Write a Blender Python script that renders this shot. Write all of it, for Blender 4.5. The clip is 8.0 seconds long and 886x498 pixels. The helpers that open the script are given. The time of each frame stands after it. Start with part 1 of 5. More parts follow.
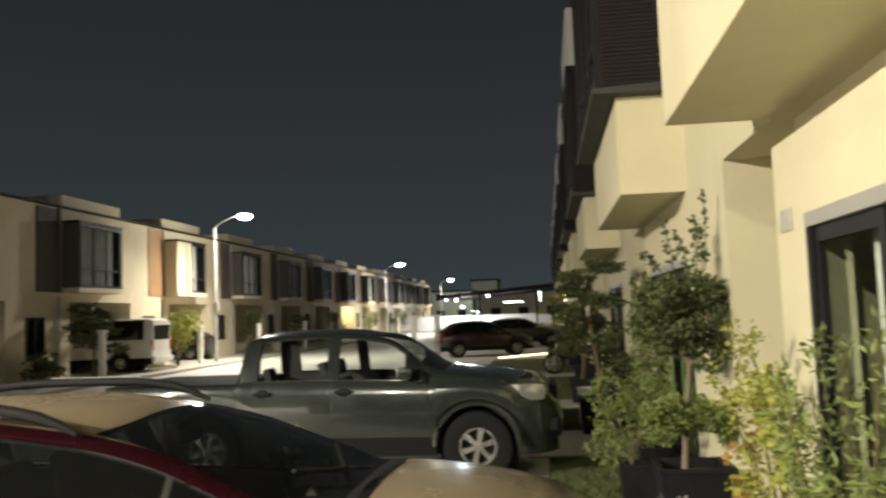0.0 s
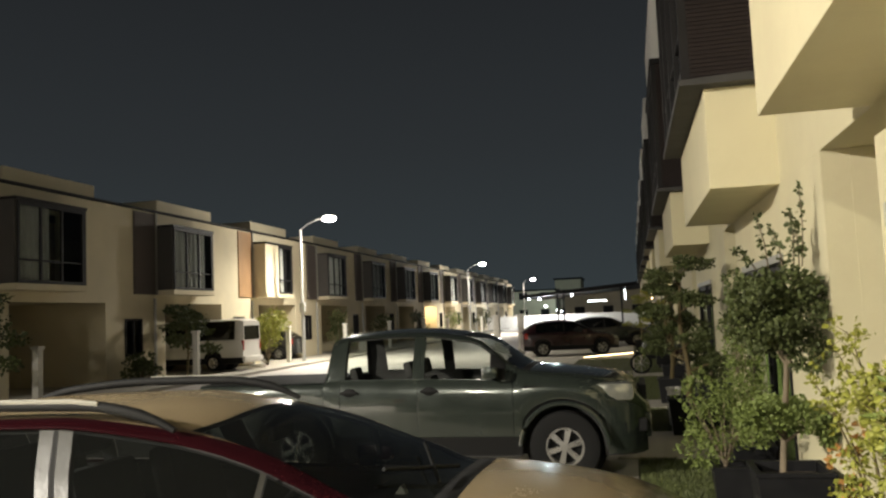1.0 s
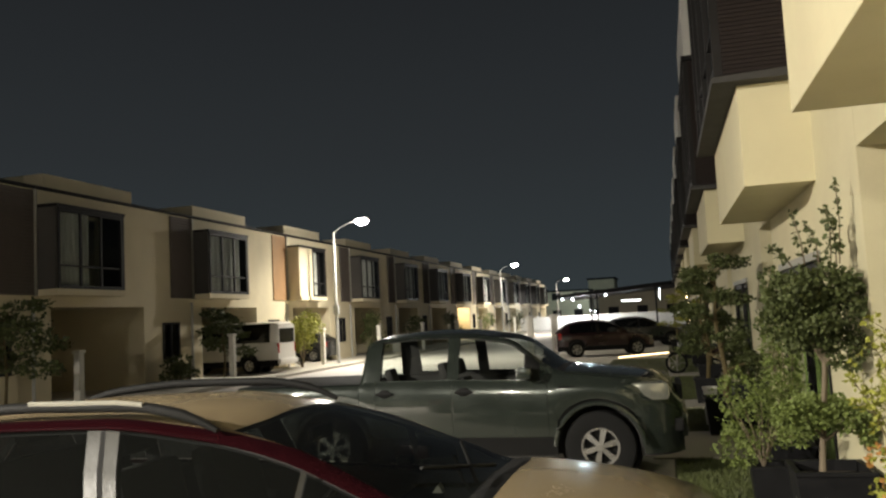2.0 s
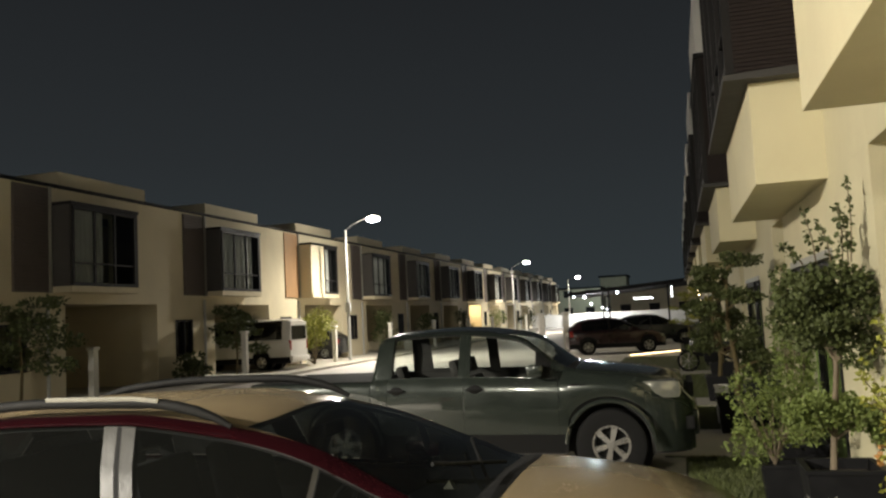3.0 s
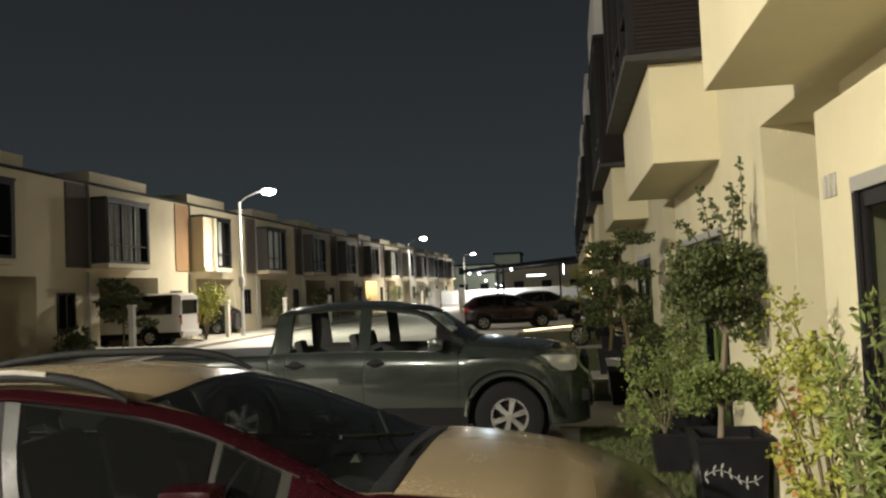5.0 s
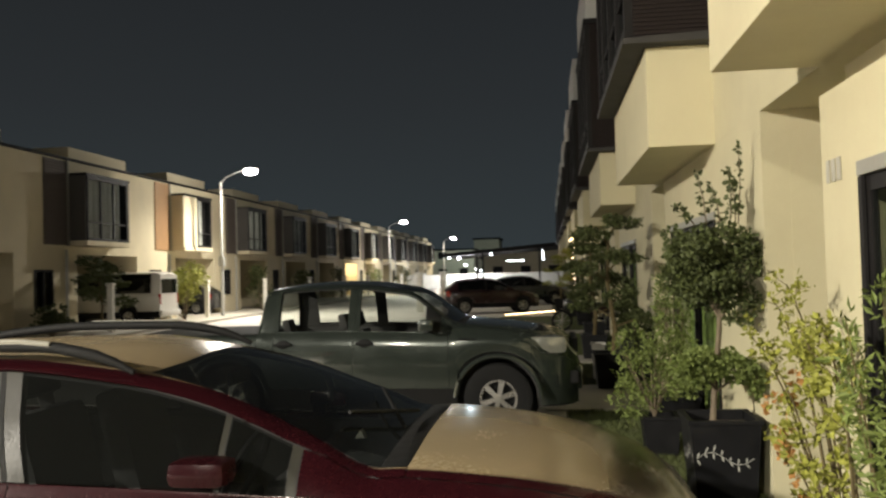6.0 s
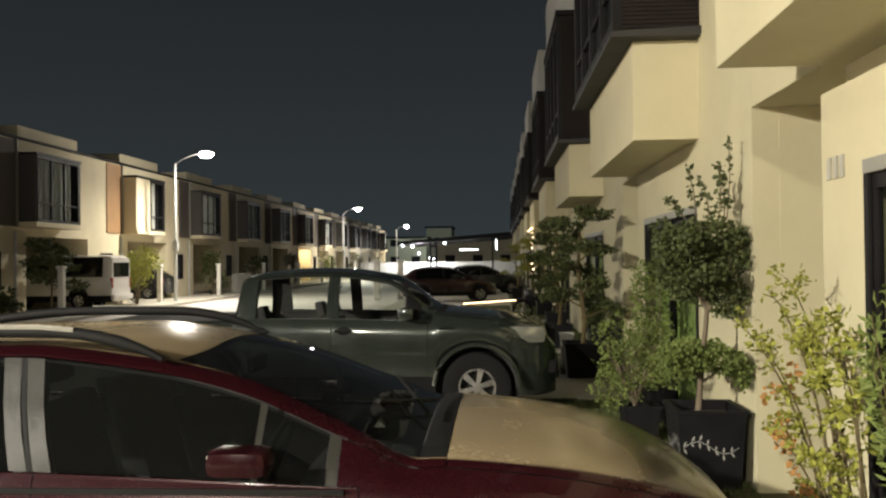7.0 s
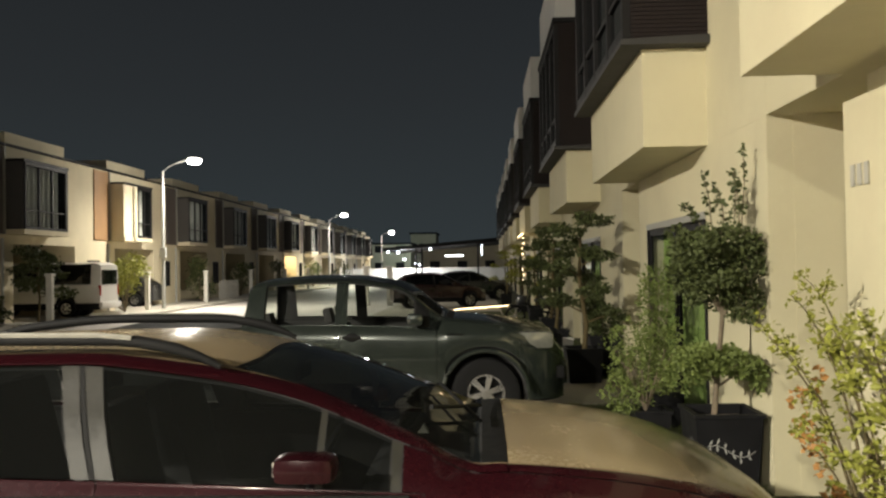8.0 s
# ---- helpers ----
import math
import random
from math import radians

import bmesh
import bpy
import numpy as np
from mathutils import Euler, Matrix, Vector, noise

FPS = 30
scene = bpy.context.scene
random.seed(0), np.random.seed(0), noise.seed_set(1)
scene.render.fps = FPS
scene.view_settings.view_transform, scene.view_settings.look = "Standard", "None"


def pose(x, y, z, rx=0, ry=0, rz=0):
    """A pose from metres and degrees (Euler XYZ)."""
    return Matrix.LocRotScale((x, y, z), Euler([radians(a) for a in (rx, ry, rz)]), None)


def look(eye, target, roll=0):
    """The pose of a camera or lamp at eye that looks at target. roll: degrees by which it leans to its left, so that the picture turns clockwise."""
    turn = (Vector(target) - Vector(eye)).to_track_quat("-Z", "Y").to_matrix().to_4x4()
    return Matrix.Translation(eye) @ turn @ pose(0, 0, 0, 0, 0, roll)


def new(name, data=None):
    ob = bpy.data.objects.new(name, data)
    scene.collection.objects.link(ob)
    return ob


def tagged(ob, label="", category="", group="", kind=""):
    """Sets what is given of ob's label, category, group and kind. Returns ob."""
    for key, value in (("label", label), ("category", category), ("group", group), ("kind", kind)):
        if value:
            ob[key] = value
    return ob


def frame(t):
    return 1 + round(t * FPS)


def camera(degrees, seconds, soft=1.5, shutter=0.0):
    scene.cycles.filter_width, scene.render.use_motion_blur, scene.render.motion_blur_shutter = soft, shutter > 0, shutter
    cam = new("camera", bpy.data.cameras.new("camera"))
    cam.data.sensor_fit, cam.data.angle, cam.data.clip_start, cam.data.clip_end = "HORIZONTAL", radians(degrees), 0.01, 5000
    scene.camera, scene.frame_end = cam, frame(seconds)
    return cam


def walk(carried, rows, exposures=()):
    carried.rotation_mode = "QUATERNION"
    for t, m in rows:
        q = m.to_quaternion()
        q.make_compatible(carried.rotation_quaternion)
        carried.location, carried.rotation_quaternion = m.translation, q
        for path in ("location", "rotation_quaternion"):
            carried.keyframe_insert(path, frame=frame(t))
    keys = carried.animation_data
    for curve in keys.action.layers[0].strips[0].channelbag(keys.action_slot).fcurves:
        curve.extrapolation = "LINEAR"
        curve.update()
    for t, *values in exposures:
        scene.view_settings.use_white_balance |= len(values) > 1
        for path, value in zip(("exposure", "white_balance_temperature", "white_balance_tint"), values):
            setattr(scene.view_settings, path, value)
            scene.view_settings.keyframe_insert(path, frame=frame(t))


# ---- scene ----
cam = camera(56.4, 8.0, soft=2.3, shutter=0.5)
PATH = [
    (0, (3.614, 0.26, 1.843), (3.372, 2.239, 2.0), -2.2),
    (0.2, (3.6, 0.245, 1.85), (3.274, 2.211, 2.009), -2.3),
    (0.5, (3.597, 0.256, 1.845), (3.188, 2.207, 2.011), -2.3),
    (1, (3.592, 0.284, 1.839), (3.155, 2.229, 2.003), -2.5),
    (1.5, (3.591, 0.265, 1.839), (3.107, 2.199, 2.004), -2.9),
    (2, (3.594, 0.238, 1.836), (3.082, 2.164, 2.007), -3.0),
    (3.5, (3.608, 0.201, 1.839), (3.065, 2.119, 2.002), -2.9),
    (4, (3.59, 0.224, 1.832), (3.202, 2.181, 1.974), -3.1),
    (4.5, (3.549, 0.24, 1.822), (3.242, 2.213, 1.944), -2.8),
    (5.8, (3.442, 0.286, 1.795), (3.164, 2.265, 1.859), -1.9),
    (6, (3.375, 0.283, 1.784), (3.126, 2.266, 1.841), -1.6),
    (6.2, (3.216, 0.268, 1.791), (3.033, 2.26, 1.825), -1.6),
    (6.5, (3.093, 0.282, 1.8), (2.942, 2.276, 1.83), -1.4),
    (7, (3.04, 0.27, 1.795), (2.909, 2.265, 1.821), -0.7),
    (7.5, (2.983, 0.226, 1.809), (2.869, 2.222, 1.842), -0.7),
    (7.7, (2.888, 0.212, 1.811), (2.796, 2.21, 1.841), -0.9),
    (8, (2.761, 0.222, 1.802), (2.671, 2.219, 1.842), -0.9),
]
walk(cam, [(t, look(eye, target, roll)) for t, eye, target, roll in PATH],
     [(0, 0.5), (0.5, 0.43), (1.5, 0.38), (2.2, 0.28), (3.5, 0.19), (4.0, 0.29), (4.5, 0.34), (6.0, 0.3), (8.0, 0.23)])
# ---- end of camera ----


# ---- world and lights ----
world = bpy.data.worlds.new("night_sky")
scene.world = world
world.use_nodes = True
wn = world.node_tree.nodes
wn["Background"].inputs["Strength"].default_value = 1.0
wl = world.node_tree.links
w_co, w_sep, w_ramp = wn.new("ShaderNodeTexCoord"), wn.new("ShaderNodeSeparateXYZ"), wn.new("ShaderNodeValToRGB")
wl.new(w_co.outputs["Generated"], w_sep.inputs["Vector"])
wl.new(w_sep.outputs["Z"], w_ramp.inputs["Fac"])
w_ramp.color_ramp.elements[0].color = (0.026, 0.033, 0.036, 1)
w_ramp.color_ramp.elements[1].color = (0.0095, 0.0102, 0.0114, 1)
w_ramp.color_ramp.elements[1].position = 0.5
w_mid = w_ramp.color_ramp.elements.new(0.2)
w_mid.color = (0.0185, 0.0215, 0.0235, 1)
wl.new(w_ramp.outputs["Color"], wn["Background"].inputs["Color"])


def lamp_light(name, place, watts, colour, size=0.15, spot=0.0, aim=(0, 0, -1), blend=0.55):
    data = bpy.data.lights.new(name, "SPOT" if spot else "POINT")
    data.energy, data.color, data.shadow_soft_size = watts, colour, size
    if spot:
        data.spot_size, data.spot_blend = radians(spot), blend
    ob = new(name, data)
    ob.matrix_world = look(place, Vector(place) + Vector(aim))
    return ob


STREET_WHITE = (1.0, 0.93, 0.80)
STREET_LAMPS = [(-11.45, -4.2), (-11.45, 36.7), (-11.45, 77.5), (-11.45, 119.0)]
lamp_light("street_light", (-10.0, -4.2, 6.58), 18000, STREET_WHITE, 0.12, 165, (0.6, 0.15, -1), 1.0)
lamp_light("street_light", (-10.0, 36.7, 6.58), 4400, STREET_WHITE, 0.12, 176, (0.3, -0.1, -1), 1.0)
lamp_light("street_light", (-10.0, 77.5, 6.58), 5600, STREET_WHITE, 0.12, 174, (0.35, 0, -1), 1.0)
lamp_light("street_light", (-10.0, 119.0, 6.58), 5000, STREET_WHITE, 0.12, 174, (0.35, 0, -1), 1.0)
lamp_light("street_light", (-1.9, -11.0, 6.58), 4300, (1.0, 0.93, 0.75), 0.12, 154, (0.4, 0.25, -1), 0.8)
lamp_light("carport_light", (-14.0, 71.6, 2.5), 110, (1.0, 0.78, 0.48), 0.1)
lamp_light("court_light", (-6.0, 96.0, 3.0), 2000, (0.95, 0.97, 1.0), 0.3)
lamp_light("street_light", (-10.0, 165.0, 8.0), 2200, (0.75, 0.95, 1.0), 0.2)


# ---- materials ----
def material(name, colour, rough=0.6, metal=0.0, vary=0.12, scale=6.0, fine=60.0, bump=0.15, coat=0.0,
             stretch=(1, 1, 1), dirt=None, dust_sheen=None, spread=0.0, spec=0.5):
    """A surface with broad and fine variation, a little relief and, where dirt is given, stains of that colour."""
    m = bpy.data.materials.new(name)
    m.use_nodes = True
    nt = m.node_tree
    n, l = nt.nodes, nt.links
    b = n["Principled BSDF"]
    b.inputs["Roughness"].default_value = rough
    b.inputs["Metallic"].default_value = metal
    b.inputs["Coat Weight"].default_value = coat
    b.inputs["Coat Roughness"].default_value = 0.06
    b.inputs["Specular IOR Level"].default_value = spec
    geo = n.new("ShaderNodeNewGeometry")
    mp = n.new("ShaderNodeMapping")
    mp.inputs["Scale"].default_value = stretch
    l.new(geo.outputs["Position"], mp.inputs["Vector"])
    broad, small = n.new("ShaderNodeTexNoise"), n.new("ShaderNodeTexNoise")
    broad.inputs["Scale"].default_value, broad.inputs["Detail"].default_value = scale, 5
    small.inputs["Scale"].default_value, small.inputs["Detail"].default_value = fine, 3
    l.new(mp.outputs["Vector"], broad.inputs["Vector"])
    l.new(mp.outputs["Vector"], small.inputs["Vector"])
    mix = n.new("ShaderNodeMath")
    mix.operation = "MULTIPLY_ADD"
    l.new(small.outputs["Fac"], mix.inputs[0])
    mix.inputs[1].default_value = 0.4
    l.new(broad.outputs["Fac"], mix.inputs[2])
    ramp = n.new("ShaderNodeMapRange")
    ramp.inputs["From Min"].default_value, ramp.inputs["From Max"].default_value = 0.4, 1.0
    ramp.inputs["To Min"].default_value, ramp.inputs["To Max"].default_value = 1 - vary, 1 + vary
    l.new(mix.outputs[0], ramp.inputs["Value"])
    value = ramp.outputs["Result"]
    if spread:
        info = n.new("ShaderNodeNewGeometry")
        add = n.new("ShaderNodeMath")
        add.operation = "MULTIPLY_ADD"
        l.new(info.outputs["Random Per Island"], add.inputs[0])
        add.inputs[1].default_value = spread
        l.new(value, add.inputs[2])
        value = add.outputs[0]
    tone = n.new("ShaderNodeVectorMath")
    tone.operation = "SCALE"
    tone.inputs[0].default_value = colour[:3]
    l.new(value, tone.inputs["Scale"])
    out = tone.outputs["Vector"]
    if dirt:
        st = n.new("ShaderNodeTexNoise")
        st.inputs["Scale"].default_value, st.inputs["Detail"].default_value = scale * 0.35, 8
        st.inputs["Roughness"].default_value = 0.7
        l.new(mp.outputs["Vector"], st.inputs["Vector"])
        rr = n.new("ShaderNodeMapRange")
        rr.inputs["From Min"].default_value, rr.inputs["From Max"].default_value = 0.5, 0.78
        rr.inputs["To Max"].default_value = 0.6
        l.new(st.outputs["Fac"], rr.inputs["Value"])
        mm = n.new("ShaderNodeMix")
        mm.data_type = "RGBA"
        l.new(rr.outputs["Result"], mm.inputs["Factor"])
        l.new(out, mm.inputs["A"])
        mm.inputs["B"].default_value = (*dirt, 1)
        out = mm.outputs["Result"]
    if dust_sheen:
        # settled road dust on the flat tops, with the lit wall's reflection painted in
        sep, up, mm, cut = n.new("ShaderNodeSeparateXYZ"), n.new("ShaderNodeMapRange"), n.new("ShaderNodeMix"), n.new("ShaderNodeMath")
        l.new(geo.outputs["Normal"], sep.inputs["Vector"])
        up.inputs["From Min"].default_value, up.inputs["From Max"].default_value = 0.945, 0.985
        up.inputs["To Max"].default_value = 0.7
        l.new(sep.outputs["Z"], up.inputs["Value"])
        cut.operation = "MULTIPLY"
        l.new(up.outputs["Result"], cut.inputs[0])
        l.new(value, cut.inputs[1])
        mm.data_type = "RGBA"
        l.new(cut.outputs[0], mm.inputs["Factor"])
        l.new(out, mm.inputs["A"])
        mm.inputs["B"].default_value = (*dust_sheen, 1)
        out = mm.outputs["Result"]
    l.new(out, b.inputs["Base Color"])
    rg = n.new("ShaderNodeMapRange")
    rg.inputs["From Min"].default_value, rg.inputs["From Max"].default_value = 0.4, 1.0
    rg.inputs["To Min"].default_value, rg.inputs["To Max"].default_value = max(rough - 0.08, 0.02), min(rough + 0.08, 1)
    l.new(mix.outputs[0], rg.inputs["Value"])
    l.new(rg.outputs["Result"], b.inputs["Roughness"])
    if bump:
        bp = n.new("ShaderNodeBump")
        bp.inputs["Strength"].default_value, bp.inputs["Distance"].default_value = bump, 0.01
        l.new(mix.outputs[0], bp.inputs["Height"])
        l.new(bp.outputs["Normal"], b.inputs["Normal"])
    return m


def glass(name, tint, through_share=0.5, rough=0.02, haze=0.006):
    """Window glass: partly clear, with its own mirror gloss."""
    m = bpy.data.materials.new(name)
    m.use_nodes = True
    n, l = m.node_tree.nodes, m.node_tree.links
    b = n["Principled BSDF"]
    b.inputs["Base Color"].default_value = (haze, haze * 1.05, haze * 0.95, 1)
    b.inputs["Roughness"].default_value = rough
    tr, mx = n.new("ShaderNodeBsdfTransparent"), n.new("ShaderNodeMixShader")
    tr.inputs["Color"].default_value = (*tint, 1)
    mx.inputs["Fac"].default_value = through_share
    l.new(b.outputs["BSDF"], mx.inputs[1])
    l.new(tr.outputs["BSDF"], mx.inputs[2])
    l.new(mx.outputs["Shader"], n["Material Output"].inputs["Surface"])
    return m


def glow(name, colour, strength):
    m = bpy.data.materials.new(name)
    m.use_nodes = True
    b = m.node_tree.nodes["Principled BSDF"]
    b.inputs["Base Color"].default_value = (0.8, 0.8, 0.8, 1)
    b.inputs["Emission Color"].default_value = (*colour, 1)
    b.inputs["Emission Strength"].default_value = strength
    return m


CREAM = material("cream_render", (0.58, 0.53, 0.345), 0.85, vary=0.06, scale=1.3, fine=90, bump=0.12, dirt=(0.47, 0.41, 0.26))
CREAM_FAR = material("pale_render", (0.60, 0.53, 0.37), 0.85, vary=0.08, scale=0.8, fine=40, bump=0.1, dirt=(0.45, 0.4, 0.28))
WHITE_FIN = material("white_render", (0.46, 0.46, 0.44), 0.8, vary=0.06, scale=1.5, fine=60)
DARK_FRAME = material("dark_frame_paint", (0.013, 0.012, 0.012), 0.6, spec=0.2, vary=0.2, scale=4)
BROWN_SLAT = material("brown_slat_paint", (0.022, 0.017, 0.016), 0.7, spec=0.15, vary=0.2, scale=5, stretch=(1, 1, 8))
SILL_GREY = material("grey_sill_paint", (0.034, 0.032, 0.03), 0.7, vary=0.15, scale=5)
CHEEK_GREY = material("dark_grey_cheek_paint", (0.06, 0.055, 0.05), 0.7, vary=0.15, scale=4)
FACADE_SLAT = material("grey_brown_panel_paint", (0.12, 0.10, 0.088), 0.7, vary=0.15, scale=4)
ROOF_DARK = material("dark_roof_sheet", (0.014, 0.0135, 0.014), 0.7, spec=0.15, vary=0.2, scale=3)
TAN_PANEL = material("tan_panel_paint", (0.33, 0.19, 0.09), 0.6, vary=0.15, scale=2)
ALU = material("aluminium", (0.3, 0.29, 0.25), 0.55, 0.15, vary=0.08, scale=20)
WINDOW_GLASS = glass("window_glass", (0.92, 0.95, 0.95), 0.82)
CURTAIN = material("curtain_cloth", (0.72, 0.7, 0.64), 0.9, vary=0.25, scale=9, stretch=(1, 6, 0.2))
DOOR_GLASS = glass("door_glass", (0.9, 0.95, 0.9), 0.8)
GREEN_CURTAIN = material("green_curtain", (0.27, 0.35, 0.1), 0.9, vary=0.2, scale=9, stretch=(1, 8, 0.2))
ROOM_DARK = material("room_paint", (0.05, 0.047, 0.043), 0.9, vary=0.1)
CONCRETE_ROAD = material("concrete_road", (0.56, 0.515, 0.475), 0.58, vary=0.14, scale=0.7, fine=45, bump=0.3, dirt=(0.2, 0.19, 0.17))
CONCRETE_SLAB = material("concrete_slab", (0.4, 0.37, 0.31), 0.9, vary=0.16, scale=1.2, fine=60, bump=0.3, dirt=(0.17, 0.16, 0.13))
KERB = material("kerb_concrete", (0.4, 0.38, 0.33), 0.9, vary=0.15, scale=2)
EARTH = material("lawn_earth", (0.06, 0.06, 0.028), 0.95, vary=0.3, scale=2.5, fine=80, bump=0.6)
GRASS = material("grass_blade", (0.08, 0.095, 0.03), 0.7, vary=0.3, scale=3, bump=0, spread=0.3)
POLE = material("galvanised_pole", (0.42, 0.42, 0.4), 0.5, 0.2, vary=0.1, scale=8)
POST_PAINT = material("white_post_paint", (0.66, 0.64, 0.58), 0.7, vary=0.12, scale=5)
LEAF_DARK = material("dark_leaf", (0.05, 0.062, 0.016), 0.7, vary=0.2, scale=9, bump=0, spread=0.55)
LEAF_MID = material("mid_leaf", (0.105, 0.135, 0.03), 0.7, vary=0.2, scale=9, bump=0, spread=0.5)
LEAF_LIGHT = material("light_leaf", (0.2, 0.205, 0.03), 0.68, vary=0.2, scale=9, bump=0, spread=0.5)
LEAF_DRY = material("dry_leaf", (0.32, 0.16, 0.045), 0.7, vary=0.2, scale=9, bump=0, spread=0.4)
BARK = material("bark", (0.17, 0.135, 0.09), 0.9, vary=0.3, scale=18, stretch=(1, 1, 0.3), bump=0.6)
TWIG = material("green_brown_twig", (0.1, 0.075, 0.03), 0.85, vary=0.25, scale=20)
POT_BLACK = material("black_planter", (0.009, 0.009, 0.01), 0.55, spec=0.25, vary=0.25, scale=7)
POT_WHITE = material("white_pot", (0.6, 0.58, 0.52), 0.5, vary=0.1)
SOIL = material("potting_soil", (0.05, 0.035, 0.022), 1.0, vary=0.4, scale=30, bump=0.8)
MOTIF = material("white_motif", (0.42, 0.42, 0.38), 0.7, vary=0.1)
# the tan on this paint also carries a reflection of the lit facade
RED_PAINT = material("red_car_paint", (0.021, 0.0034, 0.0052), 0.24, 0.2, vary=0.05, scale=1.2, bump=0.0, coat=0.25, dust_sheen=(0.52, 0.415, 0.25), spec=0.2)
RED_CLEAN = material("red_mirror_paint", (0.018, 0.003, 0.0045), 0.28, 0.1, vary=0.05, scale=2, bump=0.0, coat=0.1, spec=0.15)
GREY_GREEN = material("grey_green_car_paint", (0.029, 0.036, 0.030), 0.22, 0.35, vary=0.06, scale=3, bump=0.0, coat=0.9)
WHITE_PAINT = material("white_car_paint", (0.7, 0.68, 0.63), 0.35, vary=0.04, scale=3, bump=0.0, coat=0.6)
DARK_RED = material("dark_maroon_car_paint", (0.02, 0.0035, 0.0045), 0.3, 0.2, vary=0.05, scale=3, bump=0.0, coat=1.0)
DARK_PAINT = material("dark_car_paint", (0.015, 0.016, 0.018), 0.3, 0.2, vary=0.05, scale=3, bump=0.0, coat=1.0)
TRIM = material("black_plastic_trim", (0.007, 0.007, 0.007), 0.7, spec=0.2, vary=0.2, scale=20)
CABIN = material("cabin_cloth", (0.035, 0.034, 0.033), 0.9, vary=0.2, scale=25)
TYRE = material("tyre_rubber", (0.008, 0.008, 0.008), 0.85, spec=0.2, vary=0.2, scale=15)
RIM = material("alloy_rim", (0.42, 0.41, 0.39), 0.3, 0.85, vary=0.06)
CHROME = material("chrome", (0.75, 0.75, 0.75), 0.12, 1.0, vary=0.03, bump=0)
PILLAR_FILM = material("pale_pillar_film", (0.03, 0.029, 0.024), 0.35, vary=0.08, scale=6)
HEADLAMP = material("headlamp_lens", (0.28, 0.28, 0.24), 0.12, 0.5, vary=0.15, scale=20, coat=1.0)
TAIL_LENS = material("red_lens", (0.35, 0.02, 0.015), 0.2, vary=0.1, coat=1.0)
CAR_GLASS = glass("car_glass", (0.92, 0.96, 0.92), 0.88)
CAR_GLASS_DARK = glass("tinted_car_glass", (0.42, 0.45, 0.45), 0.4, 0.03, 0.008)
SCREEN_GLASS = glass("windscreen_glass", (0.6, 0.66, 0.62), 0.35, 0.03, 0.012)
PLAQUE_METAL = material("dull_metal", (0.42, 0.4, 0.33), 0.4, 0.5, vary=0.1, scale=20)
VAN_GLASS = glass("dark_van_glass", (0.12, 0.12, 0.12), 0.12)
LAMP_GLOW = glow("lamp_glow", (1.0, 0.95, 0.85), 220)
WARM_GLOW = glow("warm_glow", (1.0, 0.72, 0.4), 7)
COOL_GLOW = glow("cool_glow", (0.85, 0.93, 1.0), 9)


# ---- mesh helpers ----
def mesh_of(name, bm, mat, smooth=False):
    me = bpy.data.meshes.new(name)
    bmesh.ops.recalc_face_normals(bm, faces=bm.faces)
    bm.to_mesh(me)
    bm.free()
    me.materials.append(mat)
    if smooth:
        me.polygons.foreach_set("use_smooth", [True] * len(me.polygons))
        me.set_sharp_from_angle(angle=radians(38))
    return me


def part(name, bm, mat, parent=None, label="", smooth=False):
    ob = new(name, mesh_of(name, bm, mat, smooth))
    if parent is not None:
        ob.parent = parent
    if label:
        ob["label"] = label
    return ob


def thing(name, place, label, category, group="", turn=0):
    ob = new(name)
    ob.empty_display_size = 0.2
    ob.matrix_basis = pose(*place, 0, 0, turn)
    return tagged(ob, label, category, group)


def block(bm, x0, x1, y0, y1, z0, z1, bevel=0.0):
    r = bmesh.ops.create_cube(bm, size=1)
    bmesh.ops.transform(bm, verts=r["verts"], matrix=Matrix.Translation(((x0 + x1) / 2, (y0 + y1) / 2, (z0 + z1) / 2))
                        @ Matrix.Diagonal((abs(x1 - x0), abs(y1 - y0), abs(z1 - z0), 1)))
    if bevel:
        edges = list({e for v in r["verts"] for e in v.link_edges})
        bmesh.ops.bevel(bm, geom=edges, offset=bevel, segments=2, affect="EDGES", profile=0.6)
    return bm


def boxed(x0, x1, y0, y1, z0, z1, bevel=0.0):
    return block(bmesh.new(), x0, x1, y0, y1, z0, z1, bevel)


def tube(bm, points, radii, sides=8, cap=True):
    """A round bar through the points, with its own radius at each."""
    points = [Vector(p) for p in points]
    rings, up = [], Vector((0.3, 0.2, 1)).normalized()
    for i, p in enumerate(points):
        d = (points[min(i + 1, len(points) - 1)] - points[max(i - 1, 0)]).normalized()
        a = d.cross(up if abs(d.dot(up)) < 0.95 else Vector((1, 0, 0))).normalized()
        b = d.cross(a)
        r = radii[i] if isinstance(radii, (list, tuple)) else radii
        rings.append([bm.verts.new(p + (a * math.cos(k * math.tau / sides) + b * math.sin(k * math.tau / sides)) * r) for k in range(sides)])
    for r0, r1 in zip(rings, rings[1:]):
        for k in range(sides):
            bm.faces.new((r0[k], r0[(k + 1) % sides], r1[(k + 1) % sides], r1[k]))
    if cap:
        bm.faces.new(rings[0][::-1])
        bm.faces.new(rings[-1])
    return bm


